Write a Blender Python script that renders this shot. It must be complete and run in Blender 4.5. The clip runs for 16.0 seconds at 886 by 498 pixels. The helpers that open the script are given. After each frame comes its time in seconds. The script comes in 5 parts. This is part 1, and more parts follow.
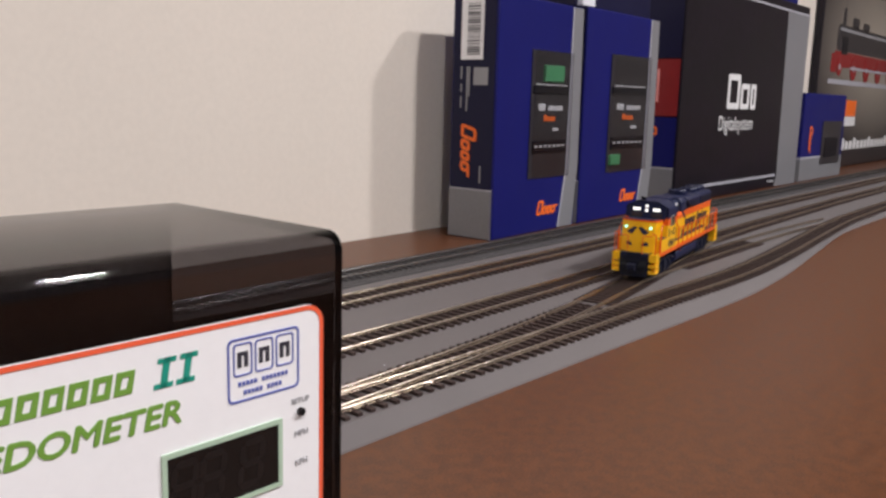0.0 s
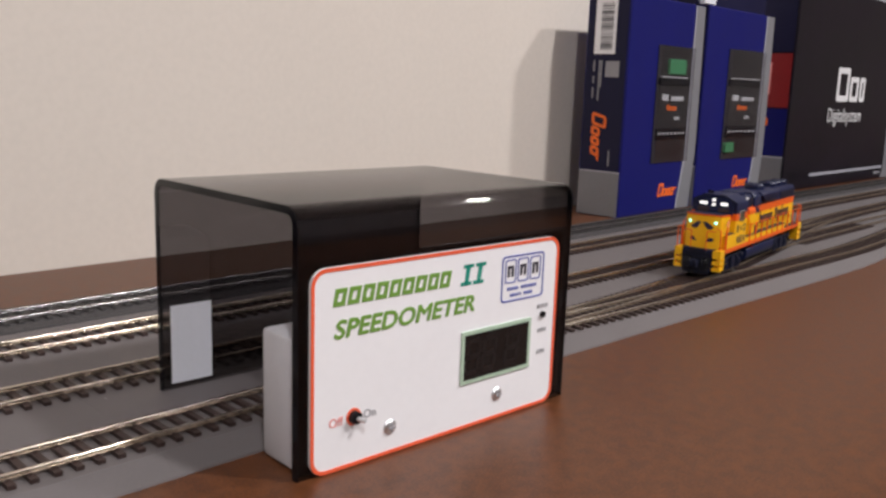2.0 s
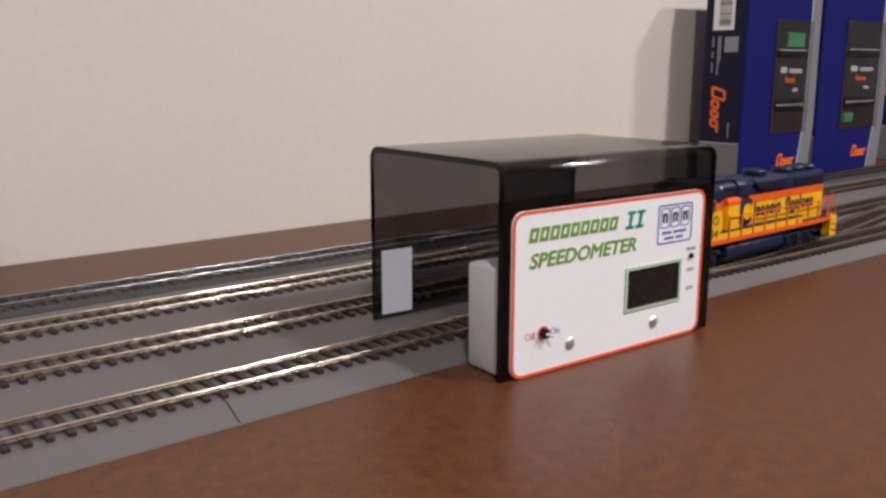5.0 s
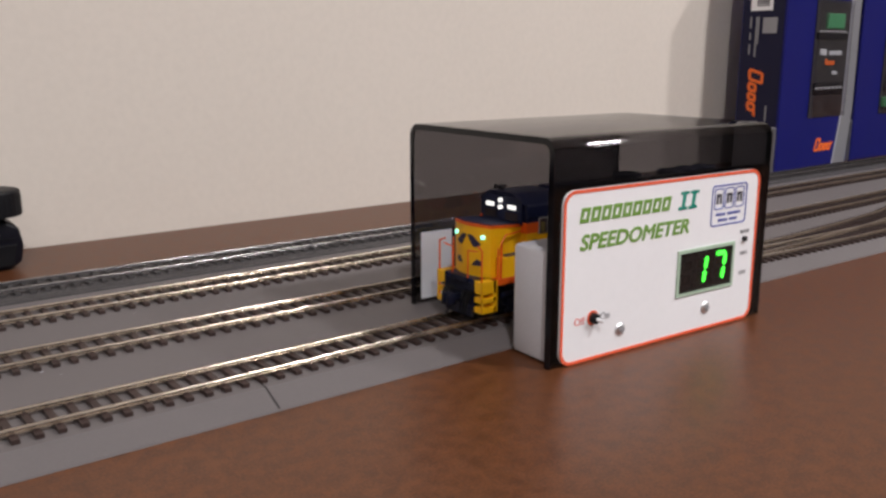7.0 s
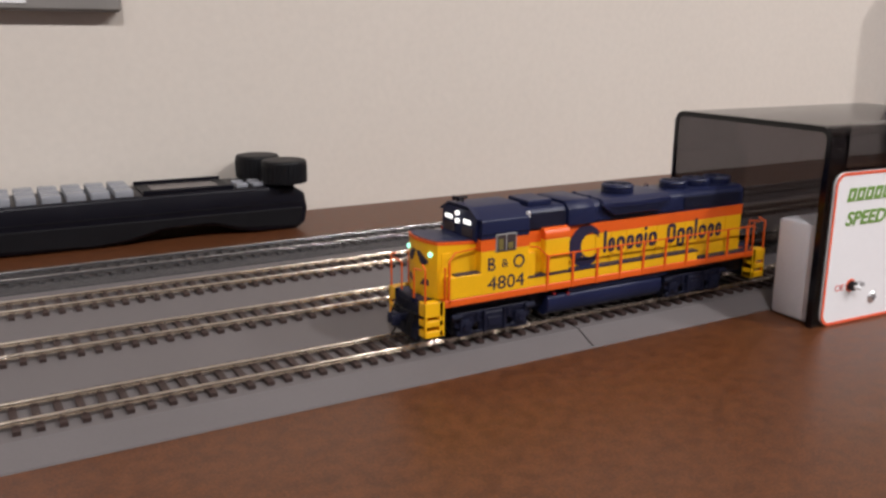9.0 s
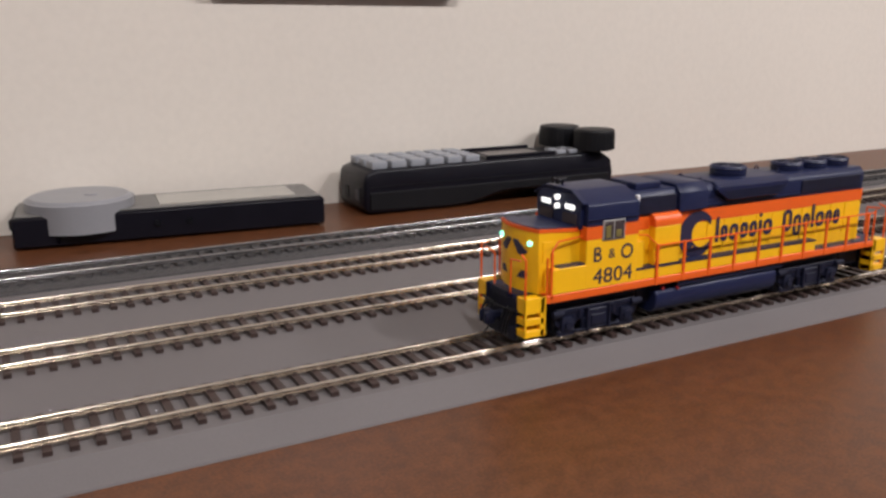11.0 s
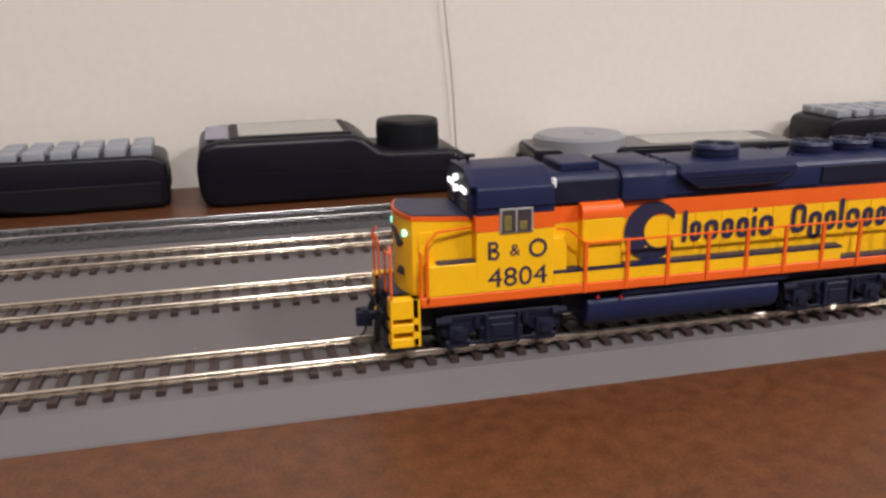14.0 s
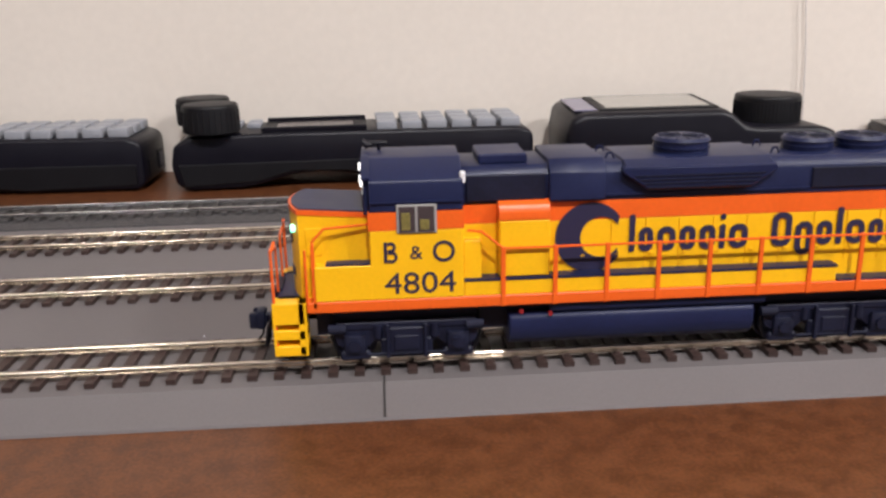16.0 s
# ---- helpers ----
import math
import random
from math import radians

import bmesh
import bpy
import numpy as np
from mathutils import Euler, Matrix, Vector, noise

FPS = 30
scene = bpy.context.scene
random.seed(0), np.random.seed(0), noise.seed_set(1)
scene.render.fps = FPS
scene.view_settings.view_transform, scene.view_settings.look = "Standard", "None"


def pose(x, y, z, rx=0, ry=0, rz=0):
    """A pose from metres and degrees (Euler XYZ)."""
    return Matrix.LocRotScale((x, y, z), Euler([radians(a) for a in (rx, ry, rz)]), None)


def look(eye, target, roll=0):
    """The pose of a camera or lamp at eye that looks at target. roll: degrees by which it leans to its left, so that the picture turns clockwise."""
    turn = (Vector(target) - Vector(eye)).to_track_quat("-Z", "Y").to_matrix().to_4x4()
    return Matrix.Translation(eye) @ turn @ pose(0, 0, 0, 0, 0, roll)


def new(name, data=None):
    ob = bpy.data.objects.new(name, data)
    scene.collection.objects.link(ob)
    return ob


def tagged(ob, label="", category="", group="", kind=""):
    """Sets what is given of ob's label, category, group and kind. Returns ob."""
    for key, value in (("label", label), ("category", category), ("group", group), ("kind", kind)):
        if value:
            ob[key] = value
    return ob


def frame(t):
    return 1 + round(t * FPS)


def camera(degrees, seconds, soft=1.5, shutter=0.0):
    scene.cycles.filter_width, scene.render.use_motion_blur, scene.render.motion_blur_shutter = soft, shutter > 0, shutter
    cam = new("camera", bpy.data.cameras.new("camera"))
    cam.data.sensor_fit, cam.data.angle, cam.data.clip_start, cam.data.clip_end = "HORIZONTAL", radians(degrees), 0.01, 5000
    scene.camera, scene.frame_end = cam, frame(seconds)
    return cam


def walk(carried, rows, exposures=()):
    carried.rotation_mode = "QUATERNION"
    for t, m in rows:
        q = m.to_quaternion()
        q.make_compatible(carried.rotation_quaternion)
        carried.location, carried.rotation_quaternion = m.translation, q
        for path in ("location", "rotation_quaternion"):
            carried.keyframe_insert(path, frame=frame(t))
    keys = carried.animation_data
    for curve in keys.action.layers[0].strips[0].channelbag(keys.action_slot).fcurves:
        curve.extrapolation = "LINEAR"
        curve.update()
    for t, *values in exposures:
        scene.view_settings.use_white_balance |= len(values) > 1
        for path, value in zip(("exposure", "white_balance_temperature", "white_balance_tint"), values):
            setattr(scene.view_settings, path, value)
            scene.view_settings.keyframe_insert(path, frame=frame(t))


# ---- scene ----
cam = camera(54.46, 16.0, soft=2.7)
PATH = [
    (0, (-0.1000, -0.2706, 0.1493), (0.6642, 0.3504, -0.0251), 1.61),
    (0.5, (-0.1292, -0.2712, 0.1450), (0.6223, 0.3640, -0.0334), 1.75),
    (1, (-0.1640, -0.2776, 0.1416), (0.5714, 0.3749, -0.0415), 1.60),
    (1.5, (-0.1944, -0.2869, 0.1431), (0.5221, 0.3851, -0.0441), 1.78),
    (2, (-0.2238, -0.2988, 0.1465), (0.4764, 0.3902, -0.0405), 1.99),
    (2.5, (-0.2535, -0.3131, 0.1473), (0.4272, 0.3946, -0.0417), 1.73),
    (3, (-0.2762, -0.3213, 0.1447), (0.3824, 0.4065, -0.0463), 1.19),
    (3.5, (-0.2949, -0.3293, 0.1474), (0.3429, 0.4162, -0.0459), 0.59),
    (4, (-0.3002, -0.3337, 0.1461), (0.3209, 0.4240, -0.0543), 0.26),
    (6.5, (-0.3146, -0.3210, 0.1396), (0.2942, 0.4435, -0.0723), -0.04),
    (7, (-0.3064, -0.3131, 0.1371), (0.2879, 0.4605, -0.0827), 0.01),
    (7.5, (-0.2981, -0.3251, 0.1374), (0.2428, 0.4801, -0.1057), 0.60),
    (8, (-0.3006, -0.3346, 0.1396), (0.1866, 0.5024, -0.1097), 0.62),
    (8.5, (-0.3472, -0.3303, 0.1437), (0.1371, 0.5096, -0.1014), 0.55),
    (9, (-0.4202, -0.3241, 0.1459), (0.0618, 0.5177, -0.0971), 0.35),
    (11.5, (-0.6946, -0.2682, 0.1300), (-0.2556, 0.5946, -0.1209), -0.38),
    (12, (-0.7279, -0.2682, 0.1318), (-0.3457, 0.6169, -0.1339), -0.64),
    (12.5, (-0.7468, -0.2729, 0.1316), (-0.3982, 0.6246, -0.1387), -0.86),
    (13, (-0.7657, -0.2767, 0.1317), (-0.4562, 0.6351, -0.1382), -1.03),
    (13.5, (-0.7967, -0.2717, 0.1281), (-0.5378, 0.6552, -0.1438), -0.98),
    (14, (-0.8432, -0.2627, 0.1213), (-0.6208, 0.6727, -0.1534), -0.99),
    (14.5, (-0.8788, -0.2573, 0.1196), (-0.7028, 0.6850, -0.1650), -0.83),
    (15, (-0.9117, -0.2497, 0.1151), (-0.7741, 0.6978, -0.1736), -0.95),
    (15.5, (-0.9409, -0.2464, 0.1123), (-0.8418, 0.7070, -0.1727), -1.08),
    (16, (-0.9781, -0.2398, 0.1141), (-0.9198, 0.7169, -0.1713), -1.22),
]
walk(cam, [(t, look(eye, target, roll)) for t, eye, target, roll in PATH],
     exposures=[(0, 0.02), (2, -0.06), (6.5, -0.10), (9, -0.06), (12, 0.14), (14, 0.29), (16, 0.60)])

# ---- light: recessed ceiling lamps of a room, no daylight ----
world = bpy.data.worlds.new("room_dark")
world.use_nodes = True
world.node_tree.nodes["Background"].inputs[0].default_value = (0.9, 0.8, 0.7, 1)
world.node_tree.nodes["Background"].inputs[1].default_value = 0.02
scene.world = world

CEIL = 1.62
# the last, dim lamp is an added fill that brightens the left-hand rails
LAMPS = [(1.80, -1.20), (0.80, -1.20), (-0.73, -1.20), (-1.73, -1.20)]
for (lx, ly), share in zip(LAMPS, (0.98, 1.03, 0.80, 0.24)):
    data = bpy.data.lights.new("ceiling_bulb", "AREA")
    data.shape, data.size = "DISK", 0.16
    data.energy, data.color = 33.0 * share, (1.0, 0.965, 0.97)
    lamp = new("ceiling_bulb", data)
    lamp.matrix_world = pose(lx, ly, CEIL - 0.012)


# ---- mesh helpers ----
def bx(bm, x0, x1, y0, y1, z0, z1, bev=0.0, seg=1):
    m = Matrix.LocRotScale(((x0 + x1) / 2, (y0 + y1) / 2, (z0 + z1) / 2), None, (x1 - x0, y1 - y0, z1 - z0))
    got = bmesh.ops.create_cube(bm, size=1.0, matrix=m)
    if bev > 0:
        edges = list({e for v in got["verts"] for e in v.link_edges})
        bmesh.ops.bevel(bm, geom=edges, offset=bev, segments=seg, affect="EDGES", profile=0.5)
    return bm


def cyl(bm, c, r, h, axis="z", n=20, r2=None):
    turn = {"z": pose(0, 0, 0), "x": pose(0, 0, 0, 0, 90, 0), "y": pose(0, 0, 0, 90, 0, 0)}[axis]
    bmesh.ops.create_cone(bm, cap_ends=True, segments=n, radius1=r, radius2=r if r2 is None else r2, depth=h,
                          matrix=Matrix.Translation(c) @ turn)
    return bm


def prism(bm, pts, axis, a0, a1, bev=0.0, seg=1):
    """A 2D outline drawn in the plane across the axis, carried from a0 to a1."""
    put = {"x": lambda u, v, a: (a, u, v), "y": lambda u, v, a: (u, a, v), "z": lambda u, v, a: (u, v, a)}[axis]
    low = [bm.verts.new(put(u, v, a0)) for u, v in pts]
    top = [bm.verts.new(put(u, v, a1)) for u, v in pts]
    n = len(pts)
    faces = [bm.faces.new(low), bm.faces.new(list(reversed(top)))]
    for i in range(n):
        faces.append(bm.faces.new((low[i], top[i], top[(i + 1) % n], low[(i + 1) % n])))
    bmesh.ops.recalc_face_normals(bm, faces=faces)
    if bev > 0:
        edges = list({e for f in faces for e in f.edges})
        bmesh.ops.bevel(bm, geom=edges, offset=bev, segments=seg, affect="EDGES", profile=0.5)
    return bm


def tube(bm, path, r, n=6):
    for a, b in zip(path[:-1], path[1:]):
        a, b = Vector(a), Vector(b)
        d = b - a
        m = Matrix.Translation((a + b) / 2) @ d.to_track_quat("Z", "Y").to_matrix().to_4x4()
        bmesh.ops.create_cone(bm, cap_ends=True, segments=n, radius1=r, radius2=r, depth=d.length + r, matrix=m)
    return bm


def rounded(x0, x1, y0, y1, r, n=5):
    pts = []
    for cx, cy, a in ((x1 - r, y1 - r, 0), (x0 + r, y1 - r, 90), (x0 + r, y0 + r, 180), (x1 - r, y0 + r, 270)):
        pts += [(cx + r * math.cos(radians(a + 90 * k / n)), cy + r * math.sin(radians(a + 90 * k / n))) for k in range(n + 1)]
    return pts


def smooth_path(pts, step, soften=0.035):
    """A line y(x) through pts, rounded off at its corners, cut into short pieces."""
    px, py = [q[0] for q in pts], [q[1] for q in pts]
    xs = np.linspace(px[0], px[-1], max(3, int((px[-1] - px[0]) / step)))
    offs = np.linspace(-2, 2, 17)
    ws = np.exp(-offs ** 2 / 2)
    ends = np.clip(np.minimum(xs - px[0], px[-1] - xs) / (2 * soften), 0, 1) * soften
    ys = sum(w * np.interp(xs + o * ends, px, py) for o, w in zip(offs, ws)) / ws.sum()
    return [np.array((x, y)) for x, y in zip(xs, ys)]


def meshed(name, bm, material, smooth=None):
    me = bpy.data.meshes.new(name)
    bm.to_mesh(me)
    bm.free()
    me.materials.append(material)
    if smooth:
        me.shade_smooth()
        me.set_sharp_from_angle(angle=radians(smooth))
    return me


def part(name, bm, material, parent, label="", smooth=35, at=None):
    ob = new(name, meshed(name, bm, material, smooth))
    ob.parent = parent
    if at is not None:
        ob.matrix_local = at
    if label:
        tagged(ob, label)
    return ob


def thing(name, m, label, category, group="", kind=""):
    ob = new(name)
    ob.empty_display_size = 0.02
    ob.matrix_world = m
    return tagged(ob, label, category, group, kind)


def words(name, body, size, material, parent, at, shear=0.0, wide=1.0, thick=0.00012, align="LEFT", bold=0.0, width=0.0):
    cu = bpy.data.curves.new(name, "FONT")
    cu.body, cu.size, cu.shear, cu.extrude, cu.align_x, cu.resolution_u = body, size, shear, thick, align, 3
    tmp = bpy.data.objects.new(name, cu)
    me = bpy.data.meshes.new_from_object(tmp)
    bpy.data.objects.remove(tmp)
    if width:
        across = [v.co.x for v in me.vertices]
        wide = width / (max(across) - min(across))
    me.transform(Matrix.Diagonal((wide, 1, 1, 1)))
    if bold > 0:
        # heavier strokes: the same letters laid again, a little aside and a hair lower
        bm = bmesh.new()
        for dx, dy, dz in ((0, 0, 0), (bold, 0, -0.00001), (bold / 2, bold / 2, -0.00002), (bold / 2, -bold / 2, -0.00003)):
            me.transform(Matrix.Translation((dx, dy, dz)))
            bm.from_mesh(me)
            me.transform(Matrix.Translation((-dx, -dy, -dz)))
        bm.to_mesh(me)
        bm.free()
    me.materials.append(material)
    ob = new(name, me)
    ob.parent = parent
    ob.matrix_local = at
    return ob


def bm_new():
    return bmesh.new()


# ---- materials ----
def mat(name, color, rough=0.5, metal=0.0, var=0.12, scale=60.0, fine=600.0, bump=0.15, dist=0.0004, gloss=0.5, edge=(0.7, 1.3), second=None, rand=0.0,
        emit=None, power=0.0, coat=0.0):
    """A surface with variation at two scales (coarse stains, fine grain) and fine relief."""
    m = bpy.data.materials.new(name)
    m.use_nodes = True
    nt = m.node_tree
    n, l = nt.nodes, nt.links
    bs = n["Principled BSDF"]
    bs.inputs["Roughness"].default_value, bs.inputs["Metallic"].default_value = rough, metal
    bs.inputs["Specular IOR Level"].default_value = gloss
    bs.inputs["Coat Weight"].default_value = coat
    tc = n.new("ShaderNodeTexCoord")
    a = n.new("ShaderNodeTexNoise")
    a.inputs["Scale"].default_value, a.inputs["Detail"].default_value = scale, 5
    b = n.new("ShaderNodeTexNoise")
    b.inputs["Scale"].default_value, b.inputs["Detail"].default_value = fine, 3
    l.new(tc.outputs["Object"], a.inputs["Vector"])
    l.new(tc.outputs["Object"], b.inputs["Vector"])
    add = n.new("ShaderNodeMath")
    add.operation = "ADD"
    l.new(a.outputs["Fac"], add.inputs[0])
    l.new(b.outputs["Fac"], add.inputs[1])
    source = add.outputs[0]
    if rand:
        info = n.new("ShaderNodeObjectInfo")
        mul = n.new("ShaderNodeMath")
        mul.operation = "MULTIPLY_ADD"
        mul.inputs[1].default_value = rand
        l.new(info.outputs["Random"], mul.inputs[0])
        l.new(source, mul.inputs[2])
        source = mul.outputs[0]
    ramp = n.new("ShaderNodeMapRange")
    ramp.inputs["From Min"].default_value, ramp.inputs["From Max"].default_value = edge[0], edge[1] + rand
    l.new(source, ramp.inputs["Value"])
    mix = n.new("ShaderNodeMix")
    mix.data_type = "RGBA"
    lo = second or tuple(c * (1 - var) for c in color)
    hi = color if second else tuple(min(1, c * (1 + var)) for c in color)
    mix.inputs["A"].default_value, mix.inputs["B"].default_value = (*lo, 1), (*hi, 1)
    l.new(ramp.outputs[0], mix.inputs["Factor"])
    l.new(mix.outputs["Result"], bs.inputs["Base Color"])
    if bump:
        bp = n.new("ShaderNodeBump")
        bp.inputs["Strength"].default_value, bp.inputs["Distance"].default_value = bump, dist
        l.new(b.outputs["Fac"], bp.inputs["Height"])
        l.new(bp.outputs["Normal"], bs.inputs["Normal"])
        rr = n.new("ShaderNodeMapRange")
        rr.inputs["To Min"].default_value, rr.inputs["To Max"].default_value = max(0.02, rough * 0.82), min(1, rough * 1.18)
        l.new(a.outputs["Fac"], rr.inputs["Value"])
        l.new(rr.outputs[0], bs.inputs["Roughness"])
    if emit:
        bs.inputs["Emission Color"].default_value = (*emit, 1)
        bs.inputs["Emission Strength"].default_value = power
    return m


def smoked(name, tint, rough=0.04):
    """Clear dark acrylic: light goes straight through, tinted, with more gloss at a slant."""
    m = bpy.data.materials.new(name)
    m.use_nodes = True
    n, l = m.node_tree.nodes, m.node_tree.links
    n.remove(n["Principled BSDF"])
    tr, gl, fr, mx, pw, ma = (n.new(k) for k in ("ShaderNodeBsdfTransparent", "ShaderNodeBsdfGlossy", "ShaderNodeLayerWeight", "ShaderNodeMixShader", "ShaderNodeMath", "ShaderNodeMath"))
    pw.operation, ma.operation = "POWER", "MULTIPLY_ADD"
    pw.inputs[1].default_value, ma.inputs[1].default_value, ma.inputs[2].default_value = 5.0, 0.80, 0.038
    fr.inputs["Blend"].default_value = 0.5
    tr.inputs[0].default_value = (*tint, 1)
    gl.inputs["Roughness"].default_value = rough
    l.new(fr.outputs["Facing"], pw.inputs[0])
    l.new(pw.outputs[0], ma.inputs[0])
    l.new(ma.outputs[0], mx.inputs[0])
    l.new(tr.outputs[0], mx.inputs[1])
    l.new(gl.outputs[0], mx.inputs[2])
    l.new(mx.outputs[0], n["Material Output"].inputs[0])
    return m


M_WALL = mat("wall_paint", (0.725, 0.662, 0.594), 0.75, var=0.03, scale=3, fine=180, bump=0.01, dist=0.0005, gloss=0.25)
# unseen far wall, toned dark so the acrylic reflects little and bounce stays low
M_WALL2 = mat("dark_unseen_wall", (0.17, 0.165, 0.185), 0.7, var=0.04, scale=3, fine=180, bump=0.03)
M_CEIL = mat("ceiling_paint", (0.78, 0.75, 0.70), 0.8, var=0.03, scale=3, fine=200)
M_TABLE = mat("brown_hardboard", (0.128, 0.0450, 0.0168), 0.38, second=(0.067, 0.0225, 0.0083), edge=(0.78, 1.20), scale=150, fine=900, bump=0.08, dist=0.0003, gloss=0.36)
# unseen floor, also darkened for what the acrylic reflects
M_FLOOR = mat("carpet", (0.07, 0.068, 0.078), 0.95, var=0.2, scale=40, fine=800)
M_FOAM = mat("grey_foam_bed", (0.134, 0.121, 0.122), 0.58, var=0.08, scale=22, fine=1500, bump=0.25, dist=0.0003, gloss=0.3, rand=0.25)
M_FOAM_CUT = mat("grey_foam_joint", (0.025, 0.022, 0.022), 0.8)
M_BALLAST = mat("dark_ballast", (0.080, 0.075, 0.078), 0.58, second=(0.028, 0.026, 0.028), scale=700, fine=1800, bump=0.9, dist=0.0008)
M_TIE = mat("brown_plastic_tie", (0.036, 0.0195, 0.0165), 0.6, var=0.25, scale=90, fine=1500, bump=0.2, dist=0.0002, rand=0.4)
M_TIE_D = mat("dusty_grey_tie", (0.050, 0.047, 0.048), 0.6, var=0.25, scale=300, fine=1500)
M_RAIL = mat("nickel_silver", (0.76, 0.68, 0.58), 0.21, metal=1.0, var=0.10, scale=40, fine=200, bump=0.0)
M_RAIL_D = mat("grey_steel_rail", (0.40, 0.39, 0.39), 0.24, metal=1.0, var=0.10, scale=40, fine=200, bump=0.0)
M_SMOKE = smoked("smoked_acrylic", (0.375, 0.365, 0.375))
M_BLACKGLOSS = mat("black_acrylic_edge", (0.003, 0.003, 0.005), 0.12, gloss=0.4, var=0.1, bump=0.02)
M_WHITE = mat("white_panel_print", (0.88, 0.88, 0.90), 0.38, var=0.015, scale=20, fine=300, bump=0.02)
M_CASE = mat("pale_grey_plastic", (0.60, 0.60, 0.64), 0.45, var=0.04, scale=50, fine=900, bump=0.1, dist=0.0002)
M_REDLINE = mat("orange_red_print", (0.85, 0.13, 0.055), 0.4, var=0.04, bump=0.0)
M_GREEN = mat("green_print", (0.165, 0.33, 0.055), 0.4, var=0.06, bump=0.0)
M_TEAL = mat("teal_print", (0.015, 0.30, 0.22), 0.4, var=0.05, bump=0.0)
M_BLUEPRINT = mat("blue_print", (0.10, 0.13, 0.42), 0.4, var=0.05, bump=0.0)
M_DARKPRINT = mat("dark_print", (0.035, 0.035, 0.05), 0.45, var=0.05, bump=0.0)
M_GREYPRINT = mat("grey_print", (0.30, 0.30, 0.32), 0.45, var=0.05, bump=0.0)
M_PINKPRINT = mat("pink_print", (0.80, 0.30, 0.28), 0.45, var=0.05, bump=0.0)
M_DISPLAY = mat("black_display_window", (0.006, 0.005, 0.005), 0.25, var=0.2, bump=0.03)
M_SEG_OFF = mat("unlit_segment", (0.009, 0.007, 0.007), 0.35, var=0.1, bump=0.0)
M_SEG_ON = mat("lit_green_segment", (0.05, 0.5, 0.05), 0.4, var=0.05, bump=0.0, emit=(0.06, 1.0, 0.05), power=2.2)
M_FRAMEGREEN = mat("pale_green_bezel", (0.42, 0.56, 0.43), 0.4, var=0.05, bump=0.03)
M_STEEL = mat("polished_steel", (0.85, 0.86, 0.88), 0.38, metal=1.0, var=0.06, bump=0.03)
M_STICKER = mat("white_paper_sticker", (0.72, 0.74, 0.80), 0.7, var=0.02, bump=0.05)
M_NAVYBOX = mat("navy_blue_card", (0.0075, 0.0090, 0.118), 0.46, gloss=0.22, var=0.08, scale=14, fine=300, bump=0.04)
M_DARKNAVY = mat("dark_navy_card", (0.0085, 0.0085, 0.036), 0.48, gloss=0.22, var=0.1, scale=14, fine=300, bump=0.04)
M_SILVERCARD = mat("silver_grey_card", (0.200, 0.200, 0.215), 0.42, var=0.06, scale=14, fine=300, bump=0.04)
M_PALECARD = mat("pale_card_edge", (0.40, 0.40, 0.45), 0.45, var=0.05, bump=0.0)
M_BLACKCARD = mat("black_printed_card", (0.014, 0.0095, 0.016), 0.34, gloss=0.25, second=(0.005, 0.0045, 0.007), scale=9, fine=60, bump=0.03)
M_REDCARD = mat("red_printed_card", (0.24, 0.011, 0.013), 0.45, var=0.08, bump=0.03)
M_ORANGEPRINT = mat("orange_print", (0.90, 0.16, 0.015), 0.45, var=0.05, bump=0.0)
M_WHITEPRINT = mat("white_print", (0.75, 0.75, 0.76), 0.5, var=0.04, bump=0.0)
M_WINDOWFILM = smoked("clear_window_film", (0.80, 0.80, 0.82), 0.10)
M_MODULE = mat("dark_grey_module", (0.045, 0.040, 0.044), 0.4, second=(0.014, 0.012, 0.015), scale=60, fine=400, bump=0.1)
M_TERMINAL = mat("green_terminal_block", (0.08, 0.32, 0.14), 0.45, var=0.1)
M_YELLOW = mat("locomotive_yellow", (0.88, 0.47, 0.006), 0.36, var=0.05, scale=90, fine=900, bump=0.06, dist=0.0001)
M_ORANGE = mat("locomotive_orange", (0.78, 0.115, 0.010), 0.38, var=0.06, scale=90, fine=900, bump=0.06, dist=0.0001)
M_NAVY = mat("locomotive_navy", (0.0088, 0.0130, 0.048), 0.42, gloss=0.32, var=0.15, scale=90, fine=900, bump=0.12, dist=0.0001)
M_NAVYPRINT = mat("navy_lettering", (0.020, 0.018, 0.050), 0.45, var=0.06, bump=0.0)
M_BLUEBLACK = mat("blue_black_underframe", (0.0065, 0.0080, 0.022), 0.5, gloss=0.3, var=0.3, scale=120, fine=900, bump=0.3, dist=0.0002)
M_BLACK = mat("black_plastic", (0.0045, 0.0042, 0.0085), 0.38, gloss=0.26, var=0.15, scale=60, fine=1200, bump=0.25, dist=0.0002)
M_BLACK2 = mat("matt_black_rubber", (0.0040, 0.0040, 0.0058), 0.5, gloss=0.3, var=0.15, scale=60, fine=1400, bump=0.35, dist=0.0002)
M_KEY = mat("pale_grey_key", (0.27, 0.28, 0.31), 0.5, var=0.06, scale=60, fine=900, bump=0.1)
M_WHEELGREY = mat("grey_dial_plastic", (0.25, 0.25, 0.268), 0.38, var=0.05, scale=60, fine=900, bump=0.1)
M_SCREEN = mat("grey_lcd", (0.36, 0.345, 0.31), 0.22, var=0.04, bump=0.02)
M_PATCH = mat("violet_grey_gloss", (0.20, 0.19, 0.27), 0.2, var=0.1, bump=0.02)
M_FACE = mat("mid_grey_face", (0.13, 0.125, 0.12), 0.42, var=0.1, scale=60, fine=900, bump=0.05)
